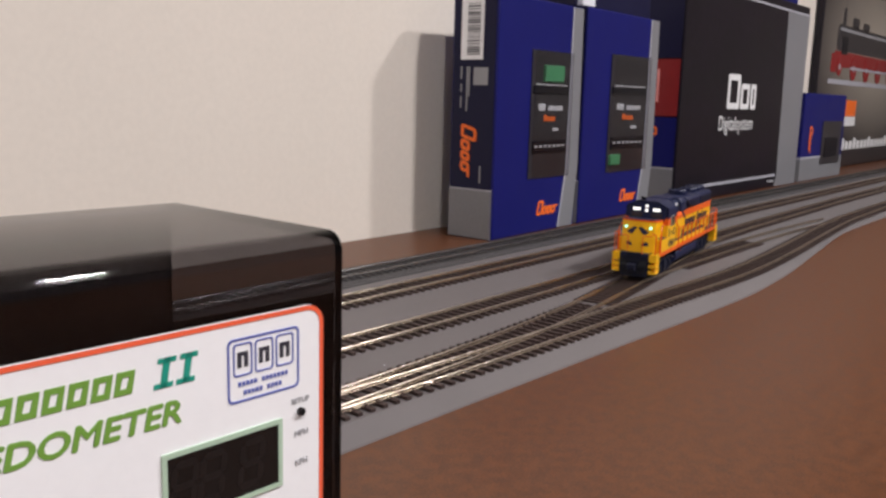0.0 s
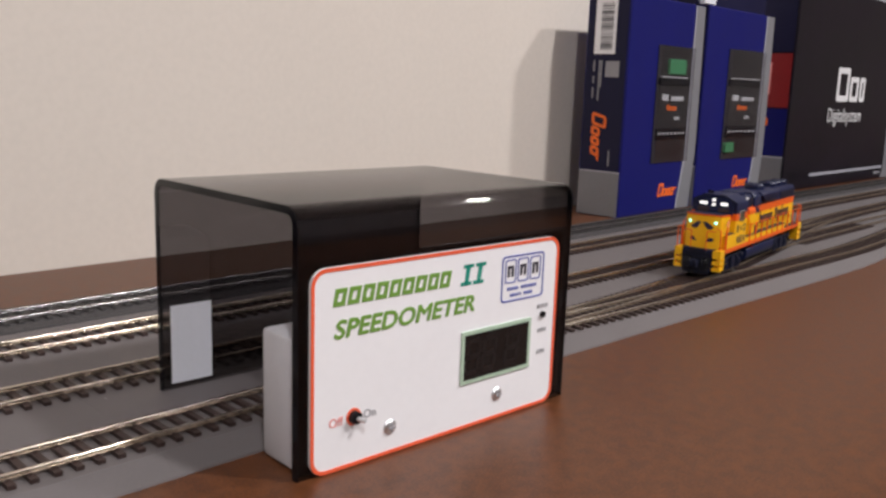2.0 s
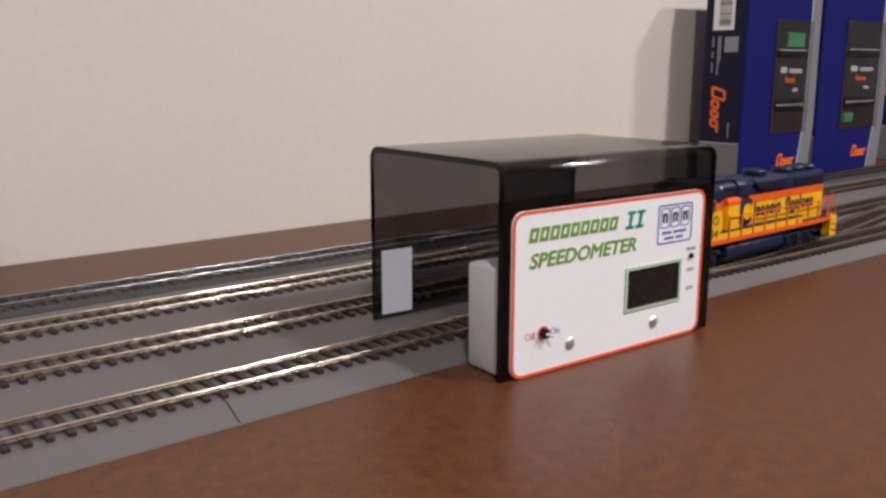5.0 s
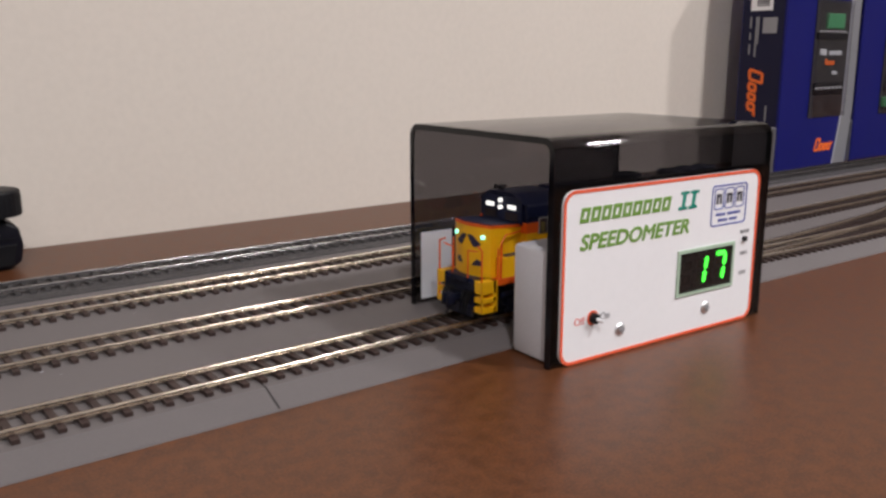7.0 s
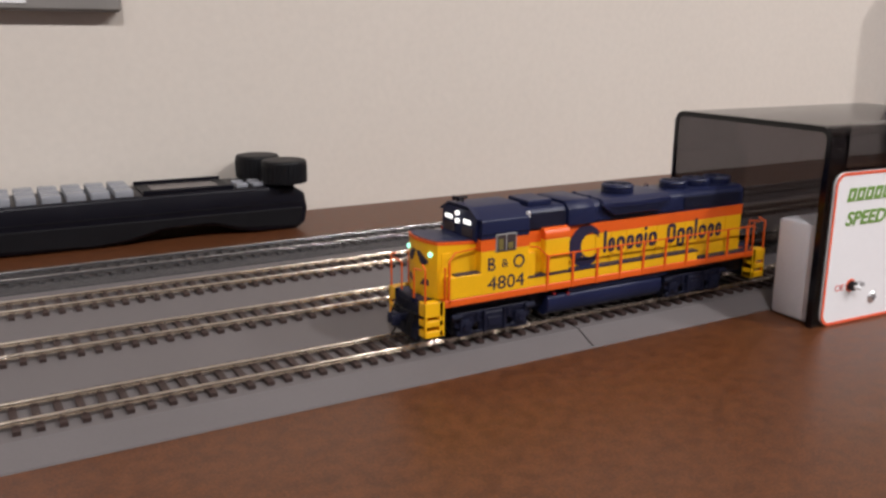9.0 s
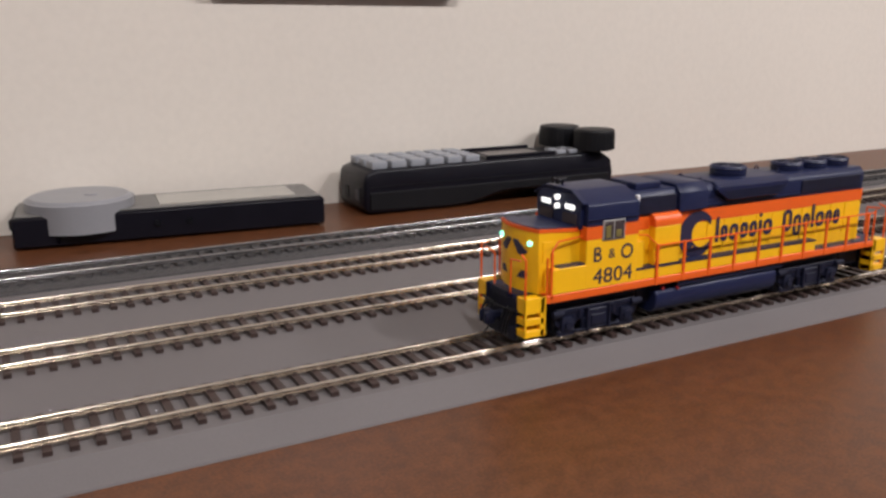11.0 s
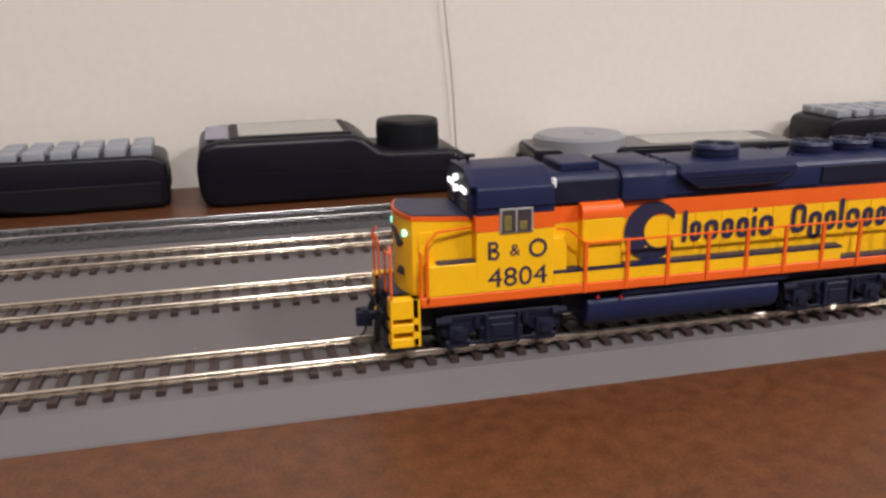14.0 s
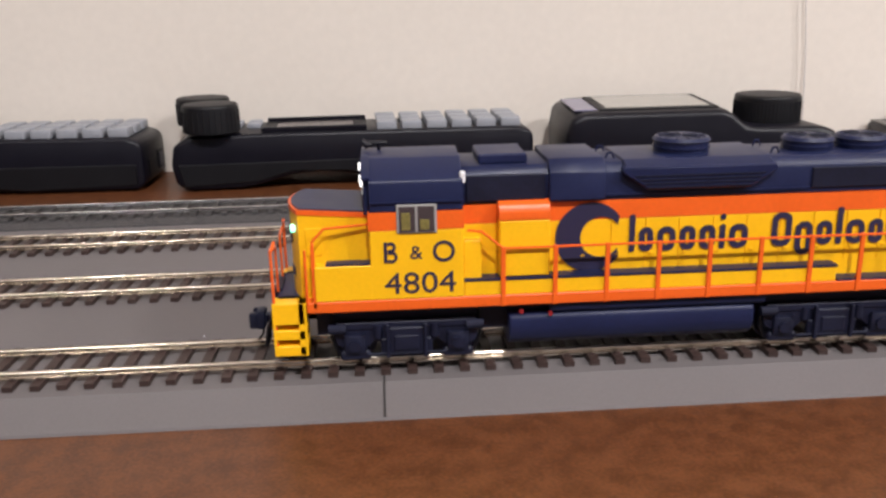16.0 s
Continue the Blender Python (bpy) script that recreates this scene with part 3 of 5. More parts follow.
def module_box(m, width, depth, height, label, wx0, wx1, wz0, wz1, stripe, with_code):
    b = thing("product_box", m, label, "box", group="module boxes")
    body = part("carton", bx(bm_new(), 0, width, 0, depth, 0, height, 0.0012), M_NAVYBOX, b)
    part("side_print", bx(bm_new(), -0.0006, 0.0002, 0.003, depth - 0.002, 0.054, height - 0.001), M_DARKNAVY, b, "dark navy printed side")
    part("side_foot", bx(bm_new(), -0.0007, 0.0002, 0.002, depth - 0.001, 0.001, 0.052), M_SILVERCARD, b, "silver-grey printed foot")
    part("foot_line", bx(bm_new(), -0.0009, 0.0002, 0.002, depth - 0.001, 0.052, 0.0535), M_PALECARD, b)
    bm = prism(bm_new(), [(stripe - 0.004, 0.001), (stripe + 0.028, 0.001), (stripe + 0.036, 0.07), (stripe + 0.032, height - 0.001), (stripe + 0.010, height - 0.001), (stripe + 0.010, 0.07)], "y", -0.0006, 0.0002)
    part("stripe", bm, M_SILVERCARD, b, "silver-grey printed stripe")
    bm = prism(bm_new(), [(stripe - 0.006, 0.001), (stripe - 0.004, 0.001), (stripe + 0.010, 0.07), (stripe + 0.010, height - 0.001), (stripe + 0.008, height - 0.001), (stripe + 0.007, 0.07)], "y", -0.0008, 0.0002)
    part("stripe_edge", bm, M_PALECARD, b)
    win = part("window_recess", bx(bm_new(), wx0, wx1, -0.0011, 0.0002, wz0, wz1), M_MODULE, b, "dark module seen through the box window")
    h = wz1 - wz0
    w = wx1 - wx0
    part("terminal_block", bx(bm_new(), wx0 + 0.28 * w, wx0 + 0.78 * w, -0.0045, -0.0004, wz1 - 0.24 * h, wz1 - 0.11 * h, 0.0008) if with_code
         else bx(bm_new(), wx0 + 0.05 * w, wx0 + 0.30 * w, -0.0045, -0.0004, wz0 + 0.06 * h, wz0 + 0.15 * h, 0.0008), M_TERMINAL, win, "green terminal block")
    part("module_ridge", bx(bm_new(), wx0 + 0.04 * w, wx1 - 0.04 * w, -0.0030, -0.0004, wz1 - 0.33 * h, wz1 - 0.27 * h, 0.0006), M_BLACK, win)
    part("module_ridge", bx(bm_new(), wx0 + 0.06 * w, wx1 - 0.06 * w, -0.0030, -0.0004, wz0 + 0.20 * h, wz0 + 0.30 * h, 0.0006), M_BLACK, win)
    for k in range(7):
        part("contact", bx(bm_new(), wx0 + (0.1 + 0.12 * k) * w, wx0 + (0.16 + 0.12 * k) * w, -0.0034, -0.0008, wz1 - 0.268 * h, wz1 - 0.255 * h), M_WHITEPRINT, win)
        part("contact", bx(bm_new(), wx0 + (0.1 + 0.12 * k) * w, wx0 + (0.16 + 0.12 * k) * w, -0.0034, -0.0008, wz0 + 0.245 * h, wz0 + 0.262 * h), M_WHITEPRINT, win)
    blocks("printed_mark", 3, wx0 + 0.18 * w, wz0 + 0.535 * h, 0.05 * w, 0.055 * h, 0.012 * w, M_WHITEPRINT, win, pose(0, -0.0016, 0))
    blocks("printed_mark", 8, wx0 + 0.44 * w, wz0 + 0.535 * h, 0.035 * w, 0.040 * h, 0.014 * w, M_WHITEPRINT, win, pose(0, -0.0016, 0))
    blocks("printed_mark", 4, wx0 + 0.34 * w, wz0 + 0.450 * h, 0.06 * w, 0.040 * h, 0.014 * w, M_ORANGEPRINT, win, pose(0, -0.0016, 0), (0,))
    blocks("printed_mark", 4, wx0 + 0.58 * w, wz0 + 0.370 * h, 0.03 * w, 0.028 * h, 0.010 * w, M_WHITEPRINT, win, pose(0, -0.0016, 0))
    film = part("window_film", bx(bm_new(), wx0, wx1, -0.0056, -0.0050, wz0, wz1), M_WINDOWFILM, b, "clear plastic box window")
    film.visible_shadow = False
    script_mark(b, pose(stripe - 0.055, -0.0004, 0.019), 1.0)
    if with_code:
        side = pose(-0.0010, depth, 0, 0, 0, -90)
        lab = part("barcode_label", bx(bm_new(), 0.012, 0.040, -0.0004, 0.0002, 0.188, 0.250), M_WHITE, b, "white barcode label", at=side)
        z = 0.193
        while z < 0.246:
            h = random.choice((0.0006, 0.0010, 0.0016))
            part("bar", bx(bm_new(), 0.020, 0.036, -0.0007, -0.0003, z, z + h), M_DARKPRINT, lab)
            z += h + random.choice((0.0007, 0.0011, 0.0016))
        part("printed_square", bx(bm_new(), 0.029, 0.047, -0.0004, 0.0002, 0.162, 0.180), M_GREYPRINT, b, "grey printed square", at=side)
        for k, (u, z0, z1) in enumerate(((0.0125, 0.168, 0.181), (0.0125, 0.155, 0.163), (0.0125, 0.138, 0.150), (0.020, 0.135, 0.181), (0.0225, 0.150, 0.181), (0.040, 0.060, 0.078))):
            part("printed_line", bx(bm_new(), u, u + 0.0016, -0.0004, 0.0002, z0, z1), M_GREYPRINT, b, at=side)
        script_mark(b, side @ pose(0.0150, -0.0002, 0.1225, 0, 90, 0), 1.22)
    return b


module_box(pose(0.629, 0.2565, 0, 0, 0, 2.0), 0.176, 0.058, 0.255, "tall navy blue module box with window and barcode side, standing upright", 0.066, 0.149, 0.062, 0.202, 0.143, True)
module_box(pose(0.815, 0.2620, 0, 0, 0, 1.0), 0.185, 0.058, 0.258, "tall navy blue module box with window, standing upright", 0.064, 0.168, 0.060, 0.207, 0.162, False)

zb = thing("starter_set_box", pose(1.10, 0.268, 0), "large black digital control starter box with white lettering and grey end", "box")
part("carton", bx(bm_new(), 0, 0.555, 0, 0.068, 0, 0.335, 0.0015), M_BLACKCARD, zb)
part("grey_end", prism(bm_new(), [(0.438, 0.001), (0.5548, 0.001), (0.5548, 0.318), (0.432, 0.318), (0.446, 0.02)], "y", -0.0008, 0.0002), M_SILVERCARD, zb, "silver-grey printed end")
part("foot_line", bx(bm_new(), 0.10, 0.437, -0.0008, 0.0002, 0.020, 0.0245), M_PALECARD, zb, "pale printed line")
part("top_band", bx(bm_new(), 0.0, 0.5552, -0.0010, 0.0002, 0.318, 0.3215), M_PALECARD, zb, "pale printed line")
part("small_mark", bx(bm_new(), 0.40, 0.432, -0.0008, 0.0002, 0.010, 0.014), M_GREYPRINT, zb)
for x0, x1, z1, t in ((0.176, 0.228, 0.198, 0.010), (0.234, 0.272, 0.184, 0.009), (0.279, 0.303, 0.184, 0.008)):
    ring_plate("printed_mark", rounded(x0, x1, 0.142, z1, 0.005, 3), rounded(x0 + t, x1 - t, 0.142 + t, z1 - t, 0.002, 3), M_WHITEPRINT, zb, -0.0008, 0.0002, "plain white printed block")
words("printed_word", "Digitalsystem", 0.033, M_WHITEPRINT, zb, pose(0.146, -0.0010, 0.108, 90, 0, 0), wide=0.86)
for name, z0, z1, m in (("side_foot", 0.001, 0.052, M_SILVERCARD), ("side_line", 0.052, 0.0545, M_PALECARD), ("side_blue", 0.055, 0.128, M_NAVYBOX), ("side_red", 0.130, 0.212, M_REDCARD), ("side_dark", 0.214, 0.333, M_DARKNAVY)):
    part(name, bx(bm_new(), -0.0008, 0.0002, 0.004, 0.067, z0, z1), m, zb)
script_mark(zb, pose(-0.0012, 0.050, 0.1180, 0, 0, -90) @ pose(0, 0, 0, 0, 90, 0), 1.05)
part("printed_line", bx(bm_new(), -0.0012, -0.0007, 0.0345, 0.0385, 0.150, 0.198), M_PINKPRINT, zb)

for nm, m, dims, mm, lab in (("flat_box", pose(0.80, 0.272, 0.2585, 0, 0, 1), (0.20, 0.05, 0.05), M_DARKNAVY, "dark navy flat box lying on the module boxes"),
                             ("magazine", pose(1.36, 0.272, 0.3355), (0.10, 0.055, 0.012), M_REDCARD, "red printed booklet lying on the starter box"),
                             ("magazine", pose(1.47, 0.272, 0.3355), (0.12, 0.055, 0.012), M_NAVYBOX, "blue printed booklet lying on the starter box")):
    o = thing(nm, m, lab, "box" if nm == "flat_box" else "magazine")
    part("cover", bx(bm_new(), 0, dims[0], 0, dims[1], 0, dims[2], 0.0008), mm, o)
    part("printed_line", bx(bm_new(), 0.02, dims[0] * 0.35, -0.0006, 0.0002, dims[2] * 0.3, dims[2] * 0.75), M_WHITEPRINT, o)
small = thing("item_card", pose(0.835, 0.264, 0.2585), "small cream label card on the module box", "card")
part("card", bx(bm_new(), -0.03, -0.002, 0, 0.02, 0, 0.012, 0.001), M_STICKER, small)

sb = thing("small_blue_box", pose(1.68, 0.268, 0), "small navy blue model box with window and silver foot", "box")
part("carton", bx(bm_new(), 0, 0.29, 0, 0.05, 0, 0.176, 0.0012), M_NAVYBOX, sb)
part("foot", bx(bm_new(), -0.0008, 0.2908, -0.0008, 0.05, 0.001, 0.045), M_SILVERCARD, sb, "silver-grey printed foot")
part("foot_line", bx(bm_new(), -0.0012, 0.13, -0.0012, 0.05, 0.045, 0.049), M_PALECARD, sb)
part("window", bx(bm_new(), 0.13, 0.27, -0.0015, 0.0002, 0.030, 0.120), M_MODULE, sb, "dark model behind the box window")
part("model_shape", bx(bm_new(), 0.15, 0.24, -0.0030, -0.0016, 0.045, 0.085, 0.001), M_BLACK, sb)
script_mark(sb, pose(0.045, -0.0008, 0.112, 0, 90, 0), 1.2)

pb = thing("train_picture_box", pose(1.98, 0.338, 0), "large dark box printed with a red and black steam engine", "box")
part("carton", bx(bm_new(), 0, 1.25, 0, 0.016, 0, 0.44, 0.001), M_BLACKCARD, pb)
part("pale_field", bx(bm_new(), 0.004, 1.246, -0.0006, 0.0002, 0.004, 0.436), M_POSTER, pb, "printed field, pale behind the engine and dark at its rim")
part("engine_frame", bx(bm_new(), 0.115, 0.95, -0.0010, 0.0002, 0.246, 0.282), M_REDCARD, pb, "red printed engine frame")
part("buffer_beam", bx(bm_new(), 0.090, 0.135, -0.0013, 0.0002, 0.232, 0.275), M_REDCARD, pb)
part("engine_boiler", prism(bm_new(), [(0.130, 0.284), (0.122, 0.300), (0.122, 0.330), (0.132, 0.345), (0.70, 0.345), (0.70, 0.284)], "y", -0.0012, 0.0002), M_MODULE, pb, "dark printed boiler")
part("boiler_shine", bx(bm_new(), 0.140, 0.69, -0.0015, -0.0010, 0.330, 0.337), M_GREYPRINT, pb)
part("engine_chimney", bx(bm_new(), 0.158, 0.180, -0.0012, 0.0002, 0.344, 0.383), M_MODULE, pb)
for x0, x1, z1 in ((0.24, 0.30, 0.368), (0.34, 0.40, 0.362)):
    part("engine_dome", prism(bm_new(), rounded(x0, x1, 0.342, z1, 0.008, 3), "y", -0.0012, 0.0002), M_MODULE, pb)
part("engine_cab", bx(bm_new(), 0.70, 0.90, -0.0013, 0.0002, 0.282, 0.372), M_MODULE, pb)
part("smoke_deflector", bx(bm_new(), 0.165, 0.215, -0.0016, -0.0010, 0.276, 0.318), M_BLACK, pb)
for k in range(6):
    part("engine_wheel", cyl(bm_new(), (0.16 + k * 0.125, -0.0010, 0.246), 0.021 if k in (0, 5) else 0.030, 0.0016, "y", 20), M_REDCARD, pb)
    part("wheel_hub", cyl(bm_new(), (0.16 + k * 0.125, -0.0019, 0.246), 0.007, 0.0004, "y", 12), M_PALECARD, pb)
part("side_rod", bx(bm_new(), 0.25, 0.70, -0.0024, -0.0019, 0.243, 0.249), M_PALECARD, pb)
part("pale_band", bx(bm_new(), 0.08, 1.1, -0.0010, 0.0002, 0.205, 0.216), M_PALECARD, pb)
part("orange_tag", bx(bm_new(), 0.245, 0.350, -0.0010, 0.0002, 0.128, 0.168), M_ORANGEPRINT, pb)
part("tag_foot", bx(bm_new(), 0.240, 0.352, -0.0010, 0.0002, 0.104, 0.1275), M_WHITEPRINT, pb)
blocks("printed_bar", 18, 0.245, 0.043, 0.030, 0.022, 0.007, M_WHITEPRINT, pb, pose(0, -0.0008, 0), (0, 3, 7, 12))

# ---- wall things ----
fr = thing("wall_frame", pose(-0.50, WALL_Y - 0.012, 0.1592), "grey framed white sheet hanging on the wall", "picture frame")
part("frame", bx(bm_new(), 0.0, 0.197, 0.0, 0.0115, 0.0, 0.20, 0.002), M_GREYFRAME, fr)
part("sheet", bx(bm_new(), 0.010, 0.135, -0.0008, 0.0005, 0.005, 0.19), M_WHITE, fr, "white sheet")
cable = thing("hanging_cable", pose(0, 0, 0), "thin pale cable hanging down the wall", "cable")
pts = [(-0.700 + 0.0135 * k / 14 - 0.003 * math.sin(k * 0.3), WALL_Y - 0.004, 0.30 - 0.272 * k / 14) for k in range(0, 15, 3)]
part("cord", tube(bm_new(), pts + [(-0.684, WALL_Y - 0.004, 0.002)], 0.0006), M_CABLE, cable)
clip = part("clip", bx(bm_new(), -0.694, -0.677, WALL_Y - 0.006, WALL_Y - 0.0002, 0.1390, 0.1500, 0.0015), M_GREYFRAME, cable, "small grey wall clip")

# ---- hand throttles along the wall ----


def keypad(parent, x0, nx, dx, y0, ny, dy, z, sx, sy, hgt):
    me = meshed("key", bx(bm_new(), -sx / 2, sx / 2, -sy / 2, sy / 2, 0, hgt, 0.0009, 2), M_KEY, 40)
    for i in range(nx):
        for j in range(ny):
            k = new("key", me)
            k.parent = parent
            k.matrix_local = pose(x0 + i * dx, y0 + j * dy, z, 0, random.uniform(-1, 1), 0)


def knob(parent, x, y, z0, z1, r, ribs=30):
    bm = cyl(bm_new(), (0, 0, (z1 - z0) / 2), r, z1 - z0, n=36)
    rim = [e for e in bm.edges if all(abs(v.co.z - (z1 - z0)) < 1e-5 for v in e.verts)]
    bmesh.ops.bevel(bm, geom=rim, offset=0.0022, segments=3, affect="EDGES", profile=0.6)
    kb = part("knob", bm, M_BLACK2, parent, "round black control knob", smooth=40, at=pose(x, y, z0))
    bm = bm_new()
    for k in range(ribs):
        a = k * math.tau / ribs
        cyl(bm, ((r - 0.0001) * math.cos(a), (r - 0.0001) * math.sin(a), (z1 - z0) * 0.42), 0.0005, (z1 - z0) * 0.72, n=5)
    part("grip_ring", bm, M_BLACK2, kb)
    part("shaft", cyl(bm_new(), (0, 0, -0.002), r * 0.4, 0.006, n=16), M_BLACK2, kb)
    return kb


def hammerhead(m, label):
    """A long throttle: keypad half, recessed display, and a raised head with two knobs."""
    h = thing("hand_throttle", m, label, "controller", group="hand throttles")
    side = [(0.0, 0.005), (0.004, 0.001), (0.070, 0.0004), (0.092, 0.0022), (0.112, 0.0078), (0.132, 0.0100), (0.152, 0.0085), (0.170, 0.0030), (0.182, 0.0008), (0.214, 0.0006),
            (0.221, 0.005), (0.223, 0.016), (0.221, 0.028), (0.212, 0.0335), (0.205, 0.0340), (0.150, 0.0345), (0.010, 0.0335), (0.002, 0.031), (0.0, 0.027)]
    body = part("body", prism(bm_new(), side, "y", 0.0, 0.052, 0.0022, 2), M_BLACK, h, smooth=50)
    part("waist_line", bx(bm_new(), 0.004, 0.218, -0.0004, 0.0002, 0.0205, 0.0213), M_BLACK2, body)
    part("lower_shell", prism(bm_new(), [(0.004, 0.004), (0.07, 0.002), (0.09, 0.004), (0.115, 0.010), (0.15, 0.011), (0.172, 0.005), (0.216, 0.003), (0.219, 0.017), (0.004, 0.017)], "y", -0.0008, 0.0528, 0.0006), M_BLACK2, h, "matt black lower shell")
    keypad(h, 0.014, 6, 0.0155, 0.010, 3, 0.016, 0.0330, 0.0124, 0.0125, 0.0058)
    well = part("display_well", bx(bm_new(), 0.104, 0.168, 0.006, 0.046, 0.0342, 0.0352, 0.0004), M_BLACK2, h, "recessed display surround")
    part("display", bx(bm_new(), 0.112, 0.160, 0.012, 0.040, 0.0353, 0.0356), M_SCREENDARK, well, "dark blank display")
    part("display_bar", bx(bm_new(), 0.104, 0.168, 0.0035, 0.0060, 0.0342, 0.0375, 0.0006), M_BLACK, h)
    part("display_bar", bx(bm_new(), 0.104, 0.168, 0.0460, 0.0485, 0.0342, 0.0375, 0.0006), M_BLACK, h)
    keypad(h, 0.175, 2, 0.012, 0.010, 2, 0.012, 0.0335, 0.0085, 0.0075, 0.0036)
    knob(h, 0.208, 0.008, 0.0360, 0.0528, 0.0168)
    knob(h, 0.198, 0.044, 0.0360, 0.0528, 0.0168)
    jack = part("plug_socket", bx(bm_new(), -0.0006, 0.003, 0.008, 0.019, 0.008, 0.020), M_BLACK2, h, "square plug socket")
    part("socket_mouth", bx(bm_new(), -0.0010, -0.0004, 0.010, 0.017, 0.010, 0.018), M_DARKPRINT, jack)
    part("plug_socket", bx(bm_new(), -0.0006, 0.003, 0.032, 0.040, 0.008, 0.018), M_BLACK2, h)
    return h


hammerhead(pose(-0.4115, 0.2950, 0, 0, 0, -1.5), "long black hand throttle with pale keys and two knobs")
hammerhead(pose(-0.8890, 0.3440, 0, 0, 0, 180 + 2.0), "long black hand throttle lying keys towards the other throttles")
hammerhead(pose(-1.1280, 0.3440, 0, 0, 0, 180 - 1.0), "long black hand throttle with pale keys lying near the cable")

flat = thing("dial_throttle", pose(-0.6420, 0.3020, 0, 0, 0, -5.5), "flat black throttle with a large grey thumb dial and pale display", "controller", group="hand throttles")
bm = prism(bm_new(), [(0, 0), (0.0255, 0), (0.0255, -0.0002), (0.196, 0.0), (0.196, 0.050), (0.190, 0.054), (0.006, 0.054), (0, 0.050)], "z", 0.0012, 0.0200, 0.0012)
part("body", bm, M_BLACK, flat, smooth=40)
part("face_plate", bx(bm_new(), 0.002, 0.194, 0.002, 0.052, 0.0201, 0.0212, 0.0005), M_FACE, flat, "mid-grey face plate")
part("display", bx(bm_new(), 0.088, 0.178, 0.008, 0.046, 0.0213, 0.0216), M_SCREEN, flat, "pale blank display")
teeth = []
for k in range(120):
    r = 0.0335 if k % 2 else 0.0333
    teeth.append((0.040 + r * math.cos(k * math.pi / 60), 0.027 + r * math.sin(k * math.pi / 60)))
dial = part("thumb_dial", prism(bm_new(), teeth, "z", 0.0085, 0.0265), M_WHEELGREY, flat, "large ribbed grey thumb dial", smooth=40)
part("dial_top", cyl(bm_new(), (0.040, 0.027, 0.0275), 0.0325, 0.0022, n=48, r2=0.0300), M_WHEELGREY, dial, "shallow dished dial top")
part("dial_mark", cyl(bm_new(), (0.047, 0.024, 0.0288), 0.004, 0.0006, n=16), M_GREYPRINT, dial)
for x in (0.085, 0.105):
    part("side_button", cyl(bm_new(), (x, -0.0006, 0.0115), 0.0022, 0.0016, "y", 16), M_BLACKGLOSS, flat, "small glossy side button")
part("cord_lug", bx(bm_new(), -0.004, 0.0005, 0.036, 0.042, 0.006, 0.013, 0.0008), M_BLACK2, flat)

one = thing("knob_throttle", pose(-0.8690, 0.2790, 0, 0, 0, 0.5), "chunky black throttle with a large display and one round knob", "controller", group="hand throttles")
prof = [(0.004, 0.002), (0.012, 0.0004), (0.164, 0.0004), (0.173, 0.005), (0.1765, 0.012), (0.1765, 0.020), (0.171, 0.0270), (0.160, 0.0296), (0.122, 0.0302), (0.114, 0.0312), (0.104, 0.0395), (0.098, 0.0415), (0.012, 0.0415), (0.003, 0.038), (0.0, 0.026), (0.001, 0.010)]
bm = prism(bm_new(), prof, "y", 0.0, 0.064, 0.0040, 3)
for v in bm.verts:
    # the raised end rises towards its back edge
    if v.co.z > 0.033:
        v.co.z += 0.045 * v.co.y
body = part("body", bm, M_BLACK, one, smooth=55)
SLANT = pose(0, 0.0019, 0.0, 2.6, 0, 0)
part("display_rim", bx(bm_new(), 0.022, 0.098, 0.008, 0.058, 0.0413, 0.0425, 0.0005), M_BLACK2, one, "black display rim", at=SLANT)
part("display", bx(bm_new(), 0.027, 0.093, 0.012, 0.054, 0.0426, 0.0429), M_SCREEN, one, "pale blank display", at=SLANT)
# pale plate puts the gloss at the throttle's curved end into colour
part("painted_gloss", bx(bm_new(), 0.0065, 0.0210, 0.010, 0.054, 0.0412, 0.0423, 0.0004), M_PATCH, one, "pale violet-grey patch painted as gloss beside the display", at=SLANT)
part("seam", prism(bm_new(), [(0.003, 0.0215), (0.177, 0.0150), (0.177, 0.0156), (0.003, 0.0221)], "y", -0.0003, 0.0003), M_BLACK2, one)
knob(one, 0.139, 0.031, 0.0290, 0.0470, 0.0208, 60)

# ---- the locomotive ----
loco = thing("diesel_locomotive", pose(0.52, 0.037, RAIL_Z, 0, 0, 9.7), "yellow, orange and navy model diesel locomotive with lit headlights", "locomotive")
HW, HOOD = 0.0178, 0.0128          # half widths of the cab and of the long hood
L0, L1 = 0.0, 0.2160
SILL0, SILL1 = 0.0175, 0.0208


def both(name, fn, material, parent, label=""):
    for s in (-1, 1):
        part(name, fn(s), material, parent, label)


def span(s, a, b):
    return (min(s * a, s * b), max(s * a, s * b))


part("frame_sill", bx(bm_new(), 0.010, 0.2065, -HW, HW, SILL0, SILL1, 0.0003), M_ORANGE, loco, "orange frame sill")
part("end_platform", bx(bm_new(), 0.0012, 0.0102, -0.0135, 0.0135, 0.0185, 0.0208, 0.0003), M_NAVY, loco)
part("end_platform", bx(bm_new(), 0.2063, 0.2150, -0.0135, 0.0135, 0.0185, 0.0208, 0.0003), M_NAVY, loco)
# low nose with its side boxes


def bow(y):
    """How far the nose front stands forward at a distance from the middle line."""
    return 0.0052 + 0.0034 * (y / 0.0135) ** 2


